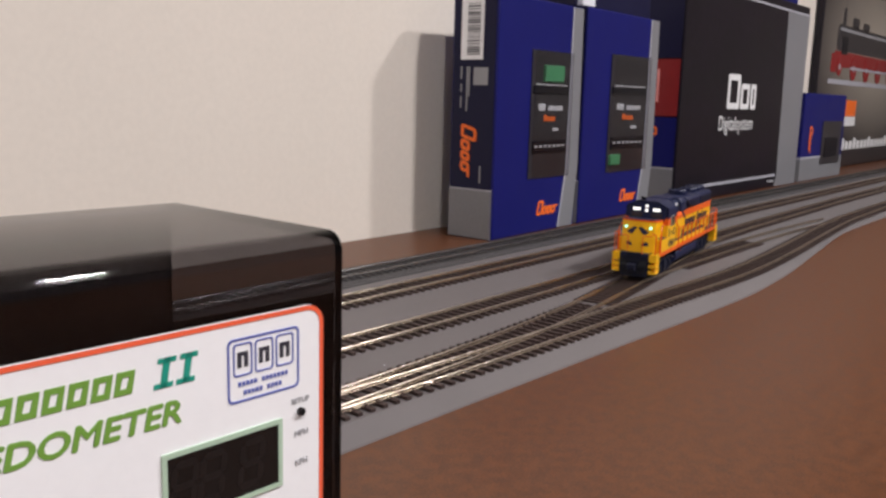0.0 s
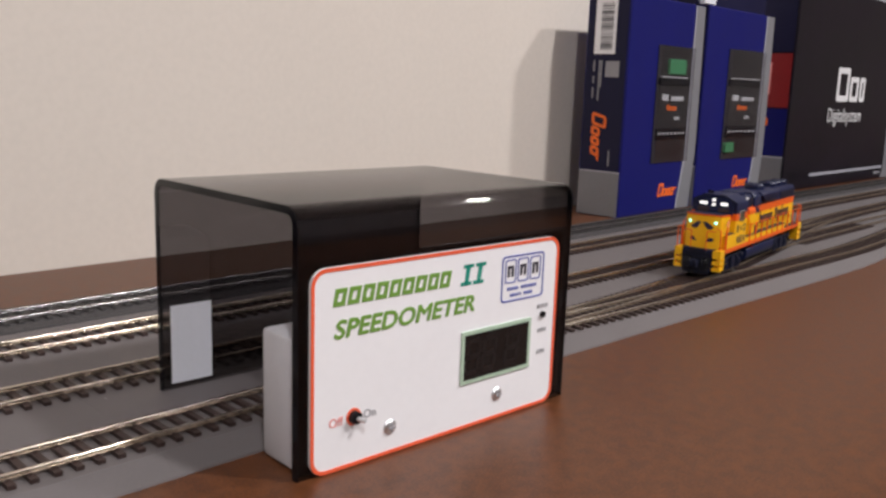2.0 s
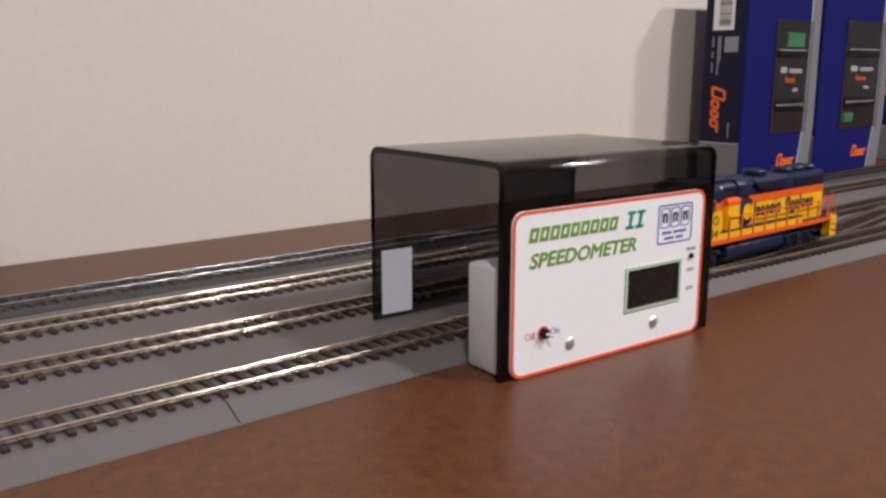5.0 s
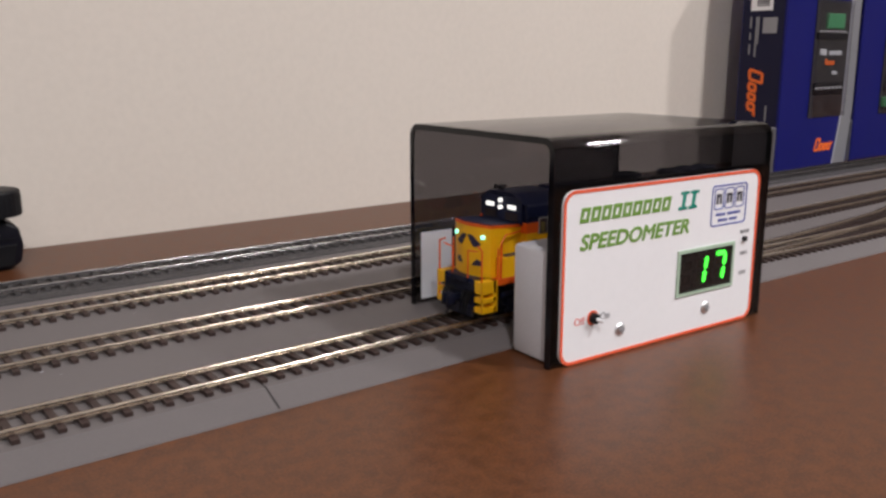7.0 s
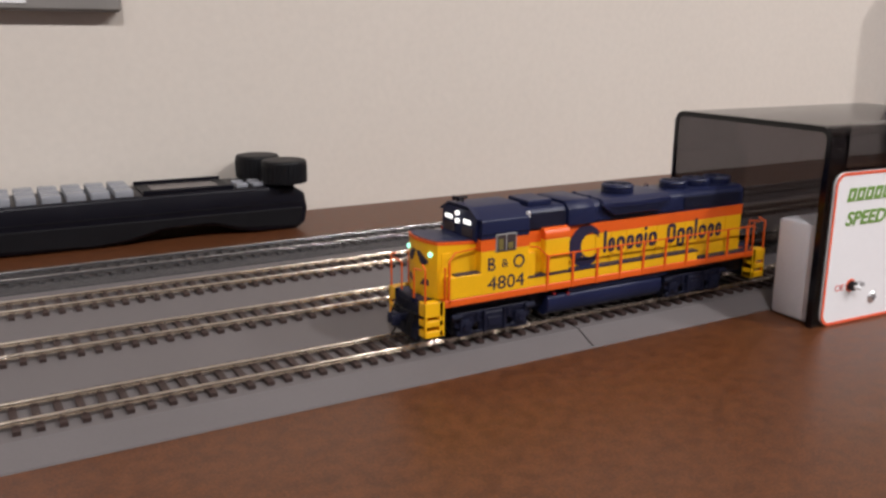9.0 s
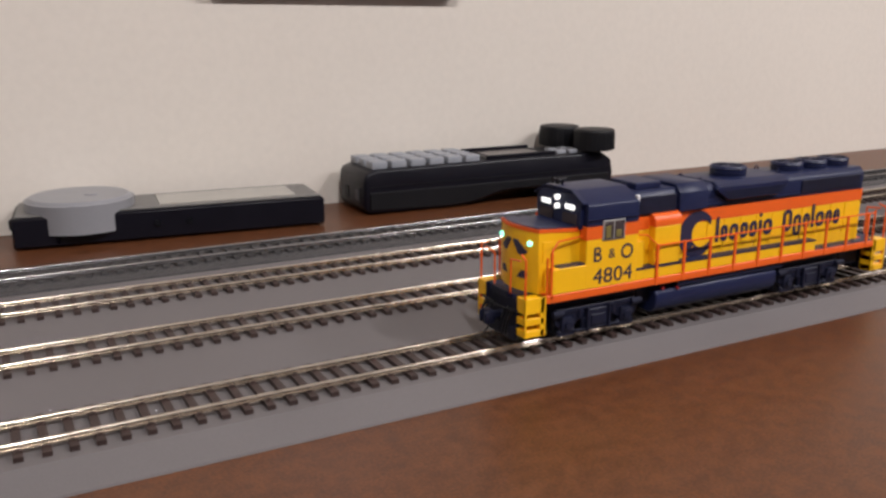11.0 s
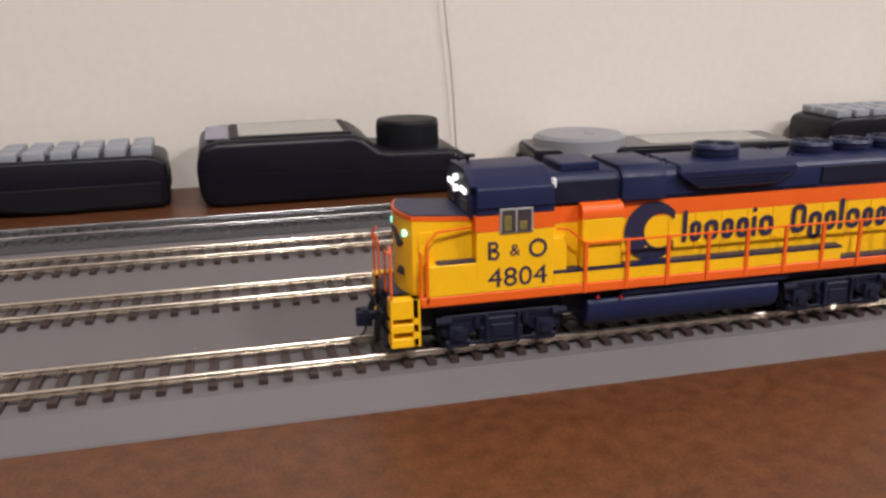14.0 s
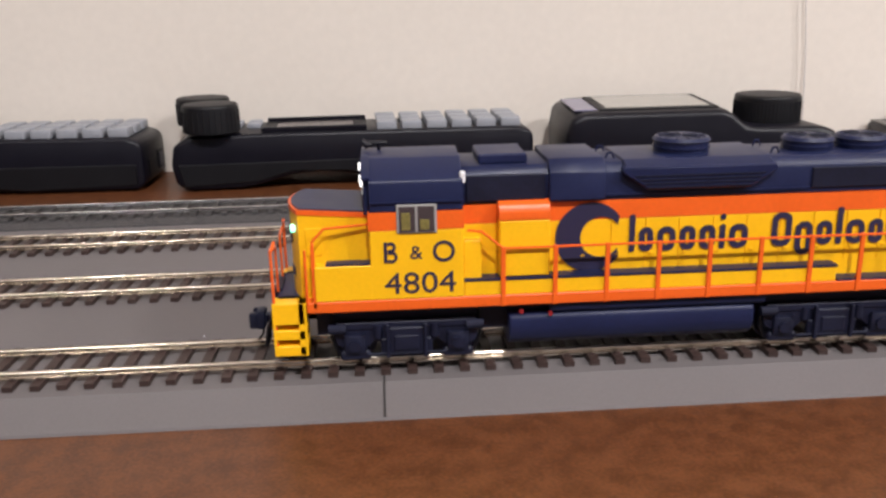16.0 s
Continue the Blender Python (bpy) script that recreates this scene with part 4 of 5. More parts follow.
def nose_slab(grow, z0, z1, back=0.0285):
    half = 0.0135 + grow
    ys = [half * (k / 6 - 1) for k in range(13)]
    bm = prism(bm_new(), [(back, half)] + [(back, -half)] + [(bow(y) - grow, y) for y in ys], "z", z0, z1)
    for v in bm.verts:
        if v.co.z > 0.04:
            v.co.z -= (v.co.x - 0.0065) * 0.07
    return bm


def nose_print(y0, y1, low, high, n=10):
    """A thin print that follows the bowed front, between two lines given as (y, z) pairs."""
    bm = bm_new()
    rows = []
    for k in range(n + 1):
        y = y0 + (y1 - y0) * k / n
        zs = [float(np.interp(abs(y), [p[0] for p in c], [p[1] for p in c])) for c in (low, high)]
        rows.append([bm.verts.new((bow(y) - d, y, z)) for d in (0.0003, -0.0002) for z in zs])
    for p, q in zip(rows, rows[1:]):
        for i, j in ((0, 1), (1, 3), (3, 2), (2, 0)):
            bm.faces.new((p[i], p[j], q[j], q[i]))
    for p in (rows[0], rows[-1]):
        bm.faces.new((p[0], p[1], p[3], p[2]))
    bmesh.ops.recalc_face_normals(bm, faces=bm.faces[:])
    return bm


nose = part("nose", nose_slab(0.0, 0.0208, 0.0460), M_YELLOW, loco, "yellow low nose with a bowed front")
part("nose_edge", nose_slab(0.0002, 0.0456, 0.0470), M_ORANGE, nose, "orange edge stripe")
part("nose_top", nose_slab(-0.0006, 0.0469, 0.0474), M_NAVY, nose, "navy nose top")
for s in (-1, 1):
    part("nose_flash", nose_print(s * 0.0008, s * 0.0088, [(0.0008, 0.0404), (0.0042, 0.0357), (0.0064, 0.0355), (0.0088, 0.0369)], [(0.0008, 0.0413), (0.0036, 0.0413), (0.0088, 0.0373)]), M_NAVYPRINT, nose, "navy curved flash", smooth=0)
    lens = part("nose_light", cyl(bm_new(), (bow(0.0099) - 0.0001, s * 0.0099, 0.0408), 0.0011, 0.0014, "x", 14), M_LAMPGREEN, nose, "lit greenish white nose light")
for s in (-1, 1):
    part("nose_mark", nose_print(s * 0.0036, s * 0.0090, [(0.0036, 0.0262), (0.0090, 0.0264)], [(0.0036, 0.0265), (0.0062, 0.0294), (0.0090, 0.0288)], 8), M_NAVYPRINT, nose, "navy wedge mark", smooth=0)
both("side_step_box", lambda s: bx(bm_new(), 0.0125, 0.0290, *span(s, 0.0134, HW), 0.0208, 0.0312, 0.0003), M_YELLOW, loco, "yellow battery box below the nose")
both("step_box_top", lambda s: bx(bm_new(), 0.0160, 0.0288, *span(s, 0.0137, HW - 0.0004), 0.0312, 0.0318), M_NAVY, loco, "dark tread plate")
both("nose_panel", lambda s: bx(bm_new(), 0.0105, 0.0150, *span(s, 0.0134, 0.0138), 0.0335, 0.0415, 0.0001), M_YELLOW, nose)

# cab
cab = part("cab", bx(bm_new(), 0.0285, 0.0548, -HW, HW, SILL1, 0.0412, 0.0003), M_YELLOW, loco, "yellow cab side")
part("cab_band", bx(bm_new(), 0.0283, 0.0550, -HW - 0.0001, HW + 0.0001, 0.0412, 0.0463), M_ORANGE, cab, "orange band")
arc = [(-HW, 0.0463), (-HW, 0.0546), (-HW + 0.0006, 0.0553), (-0.0088, 0.0600), (0.0088, 0.0600), (HW - 0.0006, 0.0553), (HW, 0.0546), (HW, 0.0463)]
roof = part("cab_roof", prism(bm_new(), arc, "x", 0.0288, 0.0548, 0.0003), M_NAVY, cab, "navy cab roof", smooth=25)
part("roof_visor", prism(bm_new(), [(-0.0168, 0.0559), (-0.0088, 0.0602), (0.0088, 0.0602), (0.0168, 0.0559), (0.0168, 0.0553), (0.0088, 0.0595), (-0.0088, 0.0595), (-0.0168, 0.0553)], "x", 0.0268, 0.0292), M_NAVY, roof)
front_wall = part("cab_front", prism(bm_new(), [(-0.0150, 0.0450), (-0.0150, 0.0560), (-0.0105, 0.0588), (0.0105, 0.0588), (0.0150, 0.0560), (0.0150, 0.0450)], "x", 0.0272, 0.0290, 0.0003), M_NAVY, cab, "navy cab front")
for s in (-1, 1):
    part("windscreen", bx(bm_new(), 0.0268, 0.0274, *span(s, 0.0035, 0.0125), 0.0466, 0.0506), M_SCREENDARK, front_wall, "dark windscreen pane")
    part("number_board", bx(bm_new(), 0.0264, 0.0273, *span(s, 0.0052, 0.0112), 0.0522, 0.0542, 0.0003), M_LAMPWHITE, front_wall, "lit white number board")
    part("headlight", cyl(bm_new(), (0.0266, 0.0, 0.0542 + s * 0.0018), 0.0011, 0.0016, "x", 14), M_LAMPWHITE, front_wall, "lit white headlight")
    f = part("side_window", bx(bm_new(), 0.0362, 0.0474, *span(s, HW - 0.0002, HW + 0.0005), 0.0402, 0.0484, 0.0002), M_WINFRAME, cab, "grey framed sliding side window")
    for x0, x1 in ((0.0369, 0.0414), (0.0421, 0.0467)):
        part("pane", bx(bm_new(), x0, x1, *span(s, HW + 0.0004, HW + 0.0007), 0.0407, 0.0479), M_SCREENDARK, f, "dark window pane")
        part("seat_back", bx(bm_new(), x0 + 0.0006, x1 - 0.0014, *span(s, HW + 0.0006, HW + 0.0008), 0.0412, 0.0442 if x0 > 0.04 else 0.0462, 0.0001), M_CABIN, f)
    part("cab_rain_strip", bx(bm_new(), 0.0290, 0.0546, *span(s, HW - 0.0002, HW + 0.0006), 0.0489, 0.0493), M_NAVY, cab)
    part("horn_bracket", bx(bm_new(), 0.0540, 0.0556, *span(s, HW - 0.0025, HW - 0.0005), 0.0535, 0.0570, 0.0005), M_WHITEPRINT, cab, "small white lamp lens")
horn = part("horn", tube(bm_new(), [(0.0285, 0.0045, 0.0622), (0.0340, 0.0045, 0.0620)], 0.0007, 8), M_BLACK, roof, "black roof horn")
part("horn_bell", cyl(bm_new(), (0.0280, 0.0045, 0.0622), 0.0013, 0.0018, "x", 10, 0.0006), M_BLACK, horn)
part("horn_bell", cyl(bm_new(), (0.0288, 0.0022, 0.0619), 0.0012, 0.0018, "x", 10, 0.0006), M_BLACK, horn)
part("horn_post", tube(bm_new(), [(0.0320, 0.0045, 0.0602), (0.0320, 0.0045, 0.0622)], 0.0006), M_BLACK, horn)

# long hood
hood_l = part("long_hood", bx(bm_new(), 0.0545, 0.2000, -HOOD, HOOD, SILL1, 0.0410, 0.0003), M_YELLOW, loco, "yellow hood side")
part("hood_band", bx(bm_new(), 0.0544, 0.2002, -HOOD - 0.0001, HOOD + 0.0001, 0.0410, 0.0464), M_ORANGE, hood_l, "orange band")
part("hood_roof", prism(bm_new(), [(-HOOD, 0.0464), (-HOOD, 0.0545), (-HOOD + 0.0022, 0.0572), (HOOD - 0.0022, 0.0572), (HOOD, 0.0545), (HOOD, 0.0464)], "x", 0.0548, 0.2001, 0.0004), M_NAVY, hood_l, "navy hood roof")
for k in range(11):
    for s in (-1, 1):
        x = 0.0880 + k * 0.0100
        part("door_joint", bx(bm_new(), x, x + 0.0003, *span(s, HOOD, HOOD + 0.00025), 0.0262, 0.0408), M_YELLOW, hood_l)
        part("door_latch", bx(bm_new(), x + 0.0012, x + 0.0022, *span(s, HOOD, HOOD + 0.0004), 0.0300, 0.0306), M_YELLOW, hood_l)
part("roof_hatch", bx(bm_new(), 0.0600, 0.0740, -0.0085, 0.0085, 0.0570, 0.0600, 0.0005), M_NAVY, hood_l)
part("intake_block", prism(bm_new(), [(-0.0148, 0.0470), (-0.0148, 0.0552), (-0.0112, 0.0588), (0.0112, 0.0588), (0.0148, 0.0552), (0.0148, 0.0470)], "x", 0.0795, 0.0955, 0.0004), M_NAVY, hood_l, "navy intake housing")
# raised dark boxes paint the shade of the recess behind the cab
both("recess_shade", lambda s: bx(bm_new(), 0.0560, 0.0785, *span(s, HOOD - 0.0002, HOOD + 0.0010), 0.0475, 0.0550, 0.0003), M_BLUEBLACK, hood_l, "dark box standing in for the shaded recess behind the cab")
both("curved_box", lambda s: bx(bm_new(), 0.0650, 0.0795, *span(s, HOOD - 0.0002, 0.0165), 0.0258, 0.0424, 0.0004), M_YELLOW, hood_l, "yellow blower housing")
both("curved_box_top", lambda s: prism(bm_new(), [(s * (HOOD - 0.0002), 0.0424), (s * 0.0166, 0.0424), (s * 0.0166, 0.0448), (s * 0.0158, 0.0466), (s * 0.0142, 0.0475), (s * (HOOD - 0.0002), 0.0477)], "x", 0.0649, 0.0796, 0.0002), M_ORANGE, hood_l, "orange rounded top")
both("cab_back_box", lambda s: bx(bm_new(), 0.0548, 0.0600, *span(s, HOOD - 0.0002, 0.0160), 0.0240, 0.0370, 0.0003), M_YELLOW, hood_l)
# dynamic brake blister and fans
bl = [(0.1005, 0.0560), (0.1000, 0.0545), (0.1050, 0.0512), (0.1075, 0.0494), (0.1375, 0.0494), (0.1400, 0.0512), (0.1450, 0.0545), (0.1445, 0.0560)]
blister = part("brake_blister", prism(bm_new(), bl, "y", -0.0152, 0.0152, 0.0004), M_NAVY, hood_l, "flared navy dynamic brake housing")
part("blister_top", prism(bm_new(), [(-0.0148, 0.0558), (-0.0110, 0.0578), (0.0110, 0.0578), (0.0148, 0.0558)], "x", 0.1010, 0.1440, 0.0003), M_NAVY, blister)
for k in range(4):
    for s in (-1, 1):
        part("louvre", bx(bm_new(), 0.1075 - 0.0012 * k, 0.1375 + 0.0012 * k, *span(s, 0.0148, 0.0155), 0.0500 + 0.0011 * k, 0.0504 + 0.0011 * k), M_BLUEBLACK, blister)


def fan(x, z, r, h, parent):
    f = part("roof_fan", cyl(bm_new(), (x, 0, z + h / 2), r, h, n=28), M_NAVY, parent, "round navy roof fan", smooth=40)
    part("fan_cap", cyl(bm_new(), (x, 0, z + h + 0.0004), r * 1.06, 0.0010, n=28, r2=r * 0.96), M_NAVY, f)
    part("fan_ring", cyl(bm_new(), (x, 0, z + h * 0.45), r * 1.05, 0.0004, n=28), M_NAVY, f)
    for k in range(6):
        a = k * math.pi / 6
        part("fan_bar", tube(bm_new(), [(x - r * 0.85 * math.cos(a), -r * 0.85 * math.sin(a), z + h + 0.0010), (x + r * 0.85 * math.cos(a), r * 0.85 * math.sin(a), z + h + 0.0010)], 0.0002, 4), M_BLUEBLACK, f)


fan(0.1215, 0.0577, 0.0080, 0.0036, blister)
for fx_ in (0.1600, 0.1765, 0.1925):
    fan(fx_, 0.0572, 0.0072, 0.0030, hood_l)
both("radiator_grille", lambda s: bx(bm_new(), 0.1560, 0.1970, *span(s, HOOD - 0.0002, HOOD + 0.0006), 0.0480, 0.0540, 0.0002), M_BLUEBLACK, hood_l, "dark radiator grille")
both("roof_ledge", lambda s: bx(bm_new(), 0.0850, 0.1550, *span(s, HOOD - 0.0002, HOOD + 0.0006), 0.0478, 0.0484), M_NAVY, hood_l)
for x, y in ((0.0985, 0.006), (0.1475, -0.006), (0.1475, 0.007), (0.0985, -0.006)):
    part("lift_ring", tube(bm_new(), [(x - 0.0012, y, 0.0574), (x - 0.0006, y, 0.0588), (x + 0.0006, y, 0.0588), (x + 0.0012, y, 0.0574)], 0.0003, 5), M_NAVY, hood_l)
part("rear_number_board", bx(bm_new(), 0.1999, 0.2010, -0.0095, 0.0095, 0.0490, 0.0530, 0.0003), M_NAVY, hood_l)

# walkway and its yellow side box
both("walkway_box", lambda s: bx(bm_new(), 0.0549, 0.1640, *span(s, HOOD, HW - 0.0004), SILL1, 0.0252, 0.0002), M_YELLOW, loco, "yellow raised walkway side")
both("walkway", lambda s: bx(bm_new(), 0.0549, 0.1642, *span(s, HOOD, HW - 0.0002), 0.0252, 0.0258), M_NAVY, loco, "dark walkway tread")
both("walkway", lambda s: bx(bm_new(), 0.1645, 0.2060, *span(s, HOOD, HW - 0.0002), SILL1, 0.0214), M_NAVY, loco, "dark walkway tread")

# handrails
for s in (-1, 1):
    rail = part("handrail", tube(bm_new(), [(0.0560, s * 0.0172, 0.0402), (0.0600, s * 0.0174, 0.0398), (0.0660, s * 0.0176, 0.0347), (0.2045, s * 0.0176, 0.0347), (0.2085, s * 0.0160, 0.0330)], 0.00038), M_ORANGE, loco, "orange handrail")
    for k in range(10):
        x = 0.0660 + k * 0.01495
        part("stanchion", bx(bm_new(), x - 0.00065, x + 0.00065, *span(s, 0.0172, 0.0181), 0.0176, 0.0352, 0.0001), M_ORANGE, rail, "orange stanchion")
    part("grab_rail", tube(bm_new(), [(0.0125, s * 0.0172, 0.0205), (0.0125, s * 0.0172, 0.0385), (0.0160, s * 0.0165, 0.0420), (0.0282, s * 0.0150, 0.0424)], 0.00038), M_ORANGE, loco, "orange grab rail")
    part("grab_rail", bx(bm_new(), 0.0120, 0.0130, *span(s, 0.0168, 0.0178), 0.0190, 0.0380, 0.0001), M_ORANGE, loco, "orange stanchion")
    for xe, d in ((0.0008, 1), (0.2152, -1)):
        part("end_post", tube(bm_new(), [(xe, s * 0.0166, 0.0060), (xe, s * 0.0166, 0.0360), (xe + d * 0.0006, s * 0.0130, 0.0375)], 0.00045), M_ORANGE, loco, "orange end post")
        part("end_post", tube(bm_new(), [(xe, s * 0.0060, 0.0208), (xe, s * 0.0060, 0.0345), (xe, s * 0.0130, 0.0352)], 0.00040), M_ORANGE, loco, "orange end rail")
        part("end_post", tube(bm_new(), [(xe + d * 0.0095, s * 0.0174, 0.0205), (xe + d * 0.0095, s * 0.0174, 0.0360)], 0.00045), M_ORANGE, loco, "orange end post")
    # steps at both ends
    for x0, x1 in ((0.0002, 0.0098), (0.2062, 0.2158)):
        st = part("step_well", bx(bm_new(), x0 + (0.0072 if x0 < 0.1 else 0.0), x1 - (0.0 if x0 < 0.1 else 0.0072), *span(s, 0.0110, 0.0178), 0.0050, 0.0208, 0.0002), M_YELLOW, loco, "yellow boarding steps")
        # inner cheek coloured dark: the shade in the step openings is painted here
        part("shaded_step_cheek", bx(bm_new(), x0, x1, *span(s, 0.0110, 0.0118), 0.0050, 0.0208), M_BLUEBLACK, st)
        for z, high in ((0.0048, 0.0030), (0.0098, 0.0028), (0.0144, 0.0064)):
            part("step", bx(bm_new(), x0, x1, *span(s, 0.0118, 0.0178), z, z + high, 0.0002), M_YELLOW, st, "yellow step")
        part("step_side", bx(bm_new(), x0, x0 + 0.0007, *span(s, 0.0170, 0.0179), 0.0050, 0.0208), M_YELLOW, st)
        part("step_side", bx(bm_new(), x1 - 0.0007, x1, *span(s, 0.0170, 0.0179), 0.0050, 0.0208), M_YELLOW, st)

# underframe
for x, d in ((0.0018, -1), (0.2142, 1)):
    pl = part("pilot", prism(bm_new(), [(-0.0112, 0.0185), (0.0112, 0.0185), (0.0112, 0.0040), (0.0085, 0.0022), (-0.0085, 0.0022), (-0.0112, 0.0040)], "x", x - 0.0009, x + 0.0009, 0.0002), M_BLUEBLACK, loco, "dark pilot plate")
    cp = part("coupler", bx(bm_new(), min(x, x + d * 0.0070), max(x, x + d * 0.0070), -0.0011, 0.0011, 0.0090, 0.0120, 0.0004), M_BLUEBLACK, loco, "dark knuckle coupler")
    part("coupler_head", bx(bm_new(), min(x + d * 0.0060, x + d * 0.0088), max(x + d * 0.0060, x + d * 0.0088), -0.0034, 0.0028, 0.0076, 0.0134, 0.0008, 2), M_BLUEBLACK, cp)
    part("coupler_jaw", bx(bm_new(), min(x + d * 0.0084, x + d * 0.0108), max(x + d * 0.0084, x + d * 0.0108), -0.0036, -0.0014, 0.0080, 0.0130, 0.0006, 2), M_BLUEBLACK, cp)
    part("coupler_jaw", bx(bm_new(), min(x + d * 0.0084, x + d * 0.0102), max(x + d * 0.0084, x + d * 0.0102), 0.0012, 0.0030, 0.0080, 0.0130, 0.0006, 2), M_BLUEBLACK, cp)
    part("coupler_pin", tube(bm_new(), [(x + d * 0.0070, 0, 0.0085), (x + d * 0.0074, 0.0006, 0.0050), (x + d * 0.0090, 0.0010, 0.0030)], 0.00035, 5), M_BLACK2, cp)
    part("uncoupling_lever", tube(bm_new(), [(x + d * 0.0008, -0.0125, 0.0150), (x + d * 0.0030, -0.0120, 0.0150), (x + d * 0.0034, 0, 0.0142), (x + d * 0.0030, 0.0120, 0.0150), (x + d * 0.0008, 0.0125, 0.0150)], 0.00035, 5), M_BLACK2, pl)
    part("drop_step", bx(bm_new(), min(x, x + d * 0.0024), max(x, x + d * 0.0024), -0.0060, 0.0060, 0.0186, 0.0215, 0.0003), M_BLUEBLACK, pl)
    for y in (-0.0098, -0.0076, -0.0050, 0.0050, 0.0076, 0.0098):
        part("air_hose", tube(bm_new(), [(x, y, 0.0148), (x + d * 0.0026, y, 0.0138), (x + d * 0.0042, y * 0.98, 0.0108), (x + d * (0.0046 + abs(y) * 0.05), y * 0.95, 0.0052)], 0.0006, 6), M_BLACK2, pl)
    part("plow_lip", prism(bm_new(), [(-0.0118, 0.0070), (0.0118, 0.0070), (0.0100, 0.0018), (-0.0100, 0.0018)], "x", min(x, x + d * 0.0020), max(x, x + d * 0.0020), 0.0003), M_BLUEBLACK, pl)
part("underframe", bx(bm_new(), 0.0120, 0.2040, -0.0112, 0.0112, 0.0085, 0.0176), M_BLUEBLACK, loco)
tank_pts = [(-0.0152, 0.0138), (-0.0160, 0.0125), (-0.0161, 0.0090), (-0.0152, 0.0060), (-0.0125, 0.0038), (0.0125, 0.0038), (0.0152, 0.0060), (0.0161, 0.0090), (0.0160, 0.0125), (0.0152, 0.0138)]
tank = part("fuel_tank", prism(bm_new(), tank_pts, "x", 0.0680, 0.1410, 0.0004), M_NAVY, loco, "navy fuel tank", smooth=35)
both("air_tank", lambda s: cyl(bm_new(), (0.1120, s * 0.0145, 0.0158), 0.0018, 0.0640, "x", 14), M_NAVY, tank, "long navy air reservoir")
both("fuel_cap", lambda s: cyl(bm_new(), (0.0800, s * 0.0160, 0.0140), 0.0007, 0.0010, "y", 8), M_REDCARD, tank, "red filler cap")
both("fuel_cap", lambda s: cyl(bm_new(), (0.0715, s * 0.0160, 0.0150), 0.0007, 0.0010, "y", 8), M_REDCARD, tank)

AXLES = []
for tx in (0.0380, 0.1660):
    tr = part("truck", bx(bm_new(), tx - 0.0200, tx + 0.0200, -0.0070, 0.0070, 0.0075, 0.0120, 0.0005), M_BLUEBLACK, loco, "four-wheel truck", at=pose(0, 0, 0))
    for s in (-1, 1):
        fr_pts = [(tx - 0.0215, 0.0105), (tx - 0.0190, 0.0120), (tx - 0.0080, 0.0118), (tx - 0.0050, 0.0095), (tx + 0.0050, 0.0095), (tx + 0.0080, 0.0118), (tx + 0.0190, 0.0120), (tx + 0.0215, 0.0105),
                  (tx + 0.0205, 0.0060), (tx + 0.0165, 0.0035), (tx + 0.0130, 0.0035), (tx + 0.0090, 0.0068), (tx + 0.0050, 0.0045), (tx - 0.0050, 0.0045), (tx - 0.0090, 0.0068), (tx - 0.0130, 0.0035), (tx - 0.0165, 0.0035), (tx - 0.0205, 0.0060)]
        sf = part("side_frame", prism(bm_new(), fr_pts, "y", *span(s, 0.0118, 0.0138), 0.0003), M_BLUEBLACK, tr, "dark cast side frame")
        part("bolster", bx(bm_new(), tx - 0.0052, tx + 0.0052, *span(s, 0.0134, 0.0152), 0.0030, 0.0112, 0.0004), M_BLUEBLACK, tr)
        part("bolster_recess", bx(bm_new(), tx - 0.0036, tx + 0.0036, *span(s, 0.0148, 0.0156), 0.0042, 0.0088, 0.0002), M_BLUEBLACK, tr)
        for dx in (-0.0150, 0.0150):
            part("journal_box", bx(bm_new(), tx + dx - 0.0032, tx + dx + 0.0032, *span(s, 0.0132, 0.0152), 0.0030, 0.0092, 0.0008, 2), M_BLUEBLACK, tr)
            part("journal_cap", cyl(bm_new(), (tx + dx, s * 0.0154, 0.0060), 0.0017, 0.0012, "y", 14), M_BLUEBLACK, tr)
            part("spring", cyl(bm_new(), (tx + dx * 0.55, s * 0.0136, 0.0098), 0.0014, 0.0040, "z", 10), M_BLUEBLACK, tr)
        part("frame_beam", bx(bm_new(), tx - 0.0205, tx + 0.0205, *span(s, 0.0120, 0.0142), 0.0104, 0.0128, 0.0004), M_BLUEBLACK, tr)
        part("sand_pipe", tube(bm_new(), [(tx - 0.0215, s * 0.0128, 0.0150), (tx - 0.0218, s * 0.0130, 0.0080), (tx - 0.0200, s * 0.0120, 0.0022)], 0.0005, 5), M_BLACK2, tr)
        part("sand_pipe", tube(bm_new(), [(tx + 0.0215, s * 0.0128, 0.0150), (tx + 0.0218, s * 0.0130, 0.0080), (tx + 0.0200, s * 0.0120, 0.0022)], 0.0005, 5), M_BLACK2, tr)
        part("brake_rod", tube(bm_new(), [(tx - 0.0110, s * 0.0148, 0.0030), (tx + 0.0110, s * 0.0148, 0.0030)], 0.0005, 5), M_BLUEBLACK, tr)
        part("bolster_strap", bx(bm_new(), tx - 0.0060, tx - 0.0050, *span(s, 0.0146, 0.0160), 0.0020, 0.0124, 0.0002), M_BLUEBLACK, tr)
        part("bolster_strap", bx(bm_new(), tx + 0.0050, tx + 0.0060, *span(s, 0.0146, 0.0160), 0.0020, 0.0124, 0.0002), M_BLUEBLACK, tr)
        for dx in (-0.0150, 0.0150):
            part("journal_hanger", bx(bm_new(), tx + dx - 0.0044, tx + dx + 0.0044, *span(s, 0.0126, 0.0146), 0.0012, 0.0040, 0.0006), M_BLUEBLACK, tr)
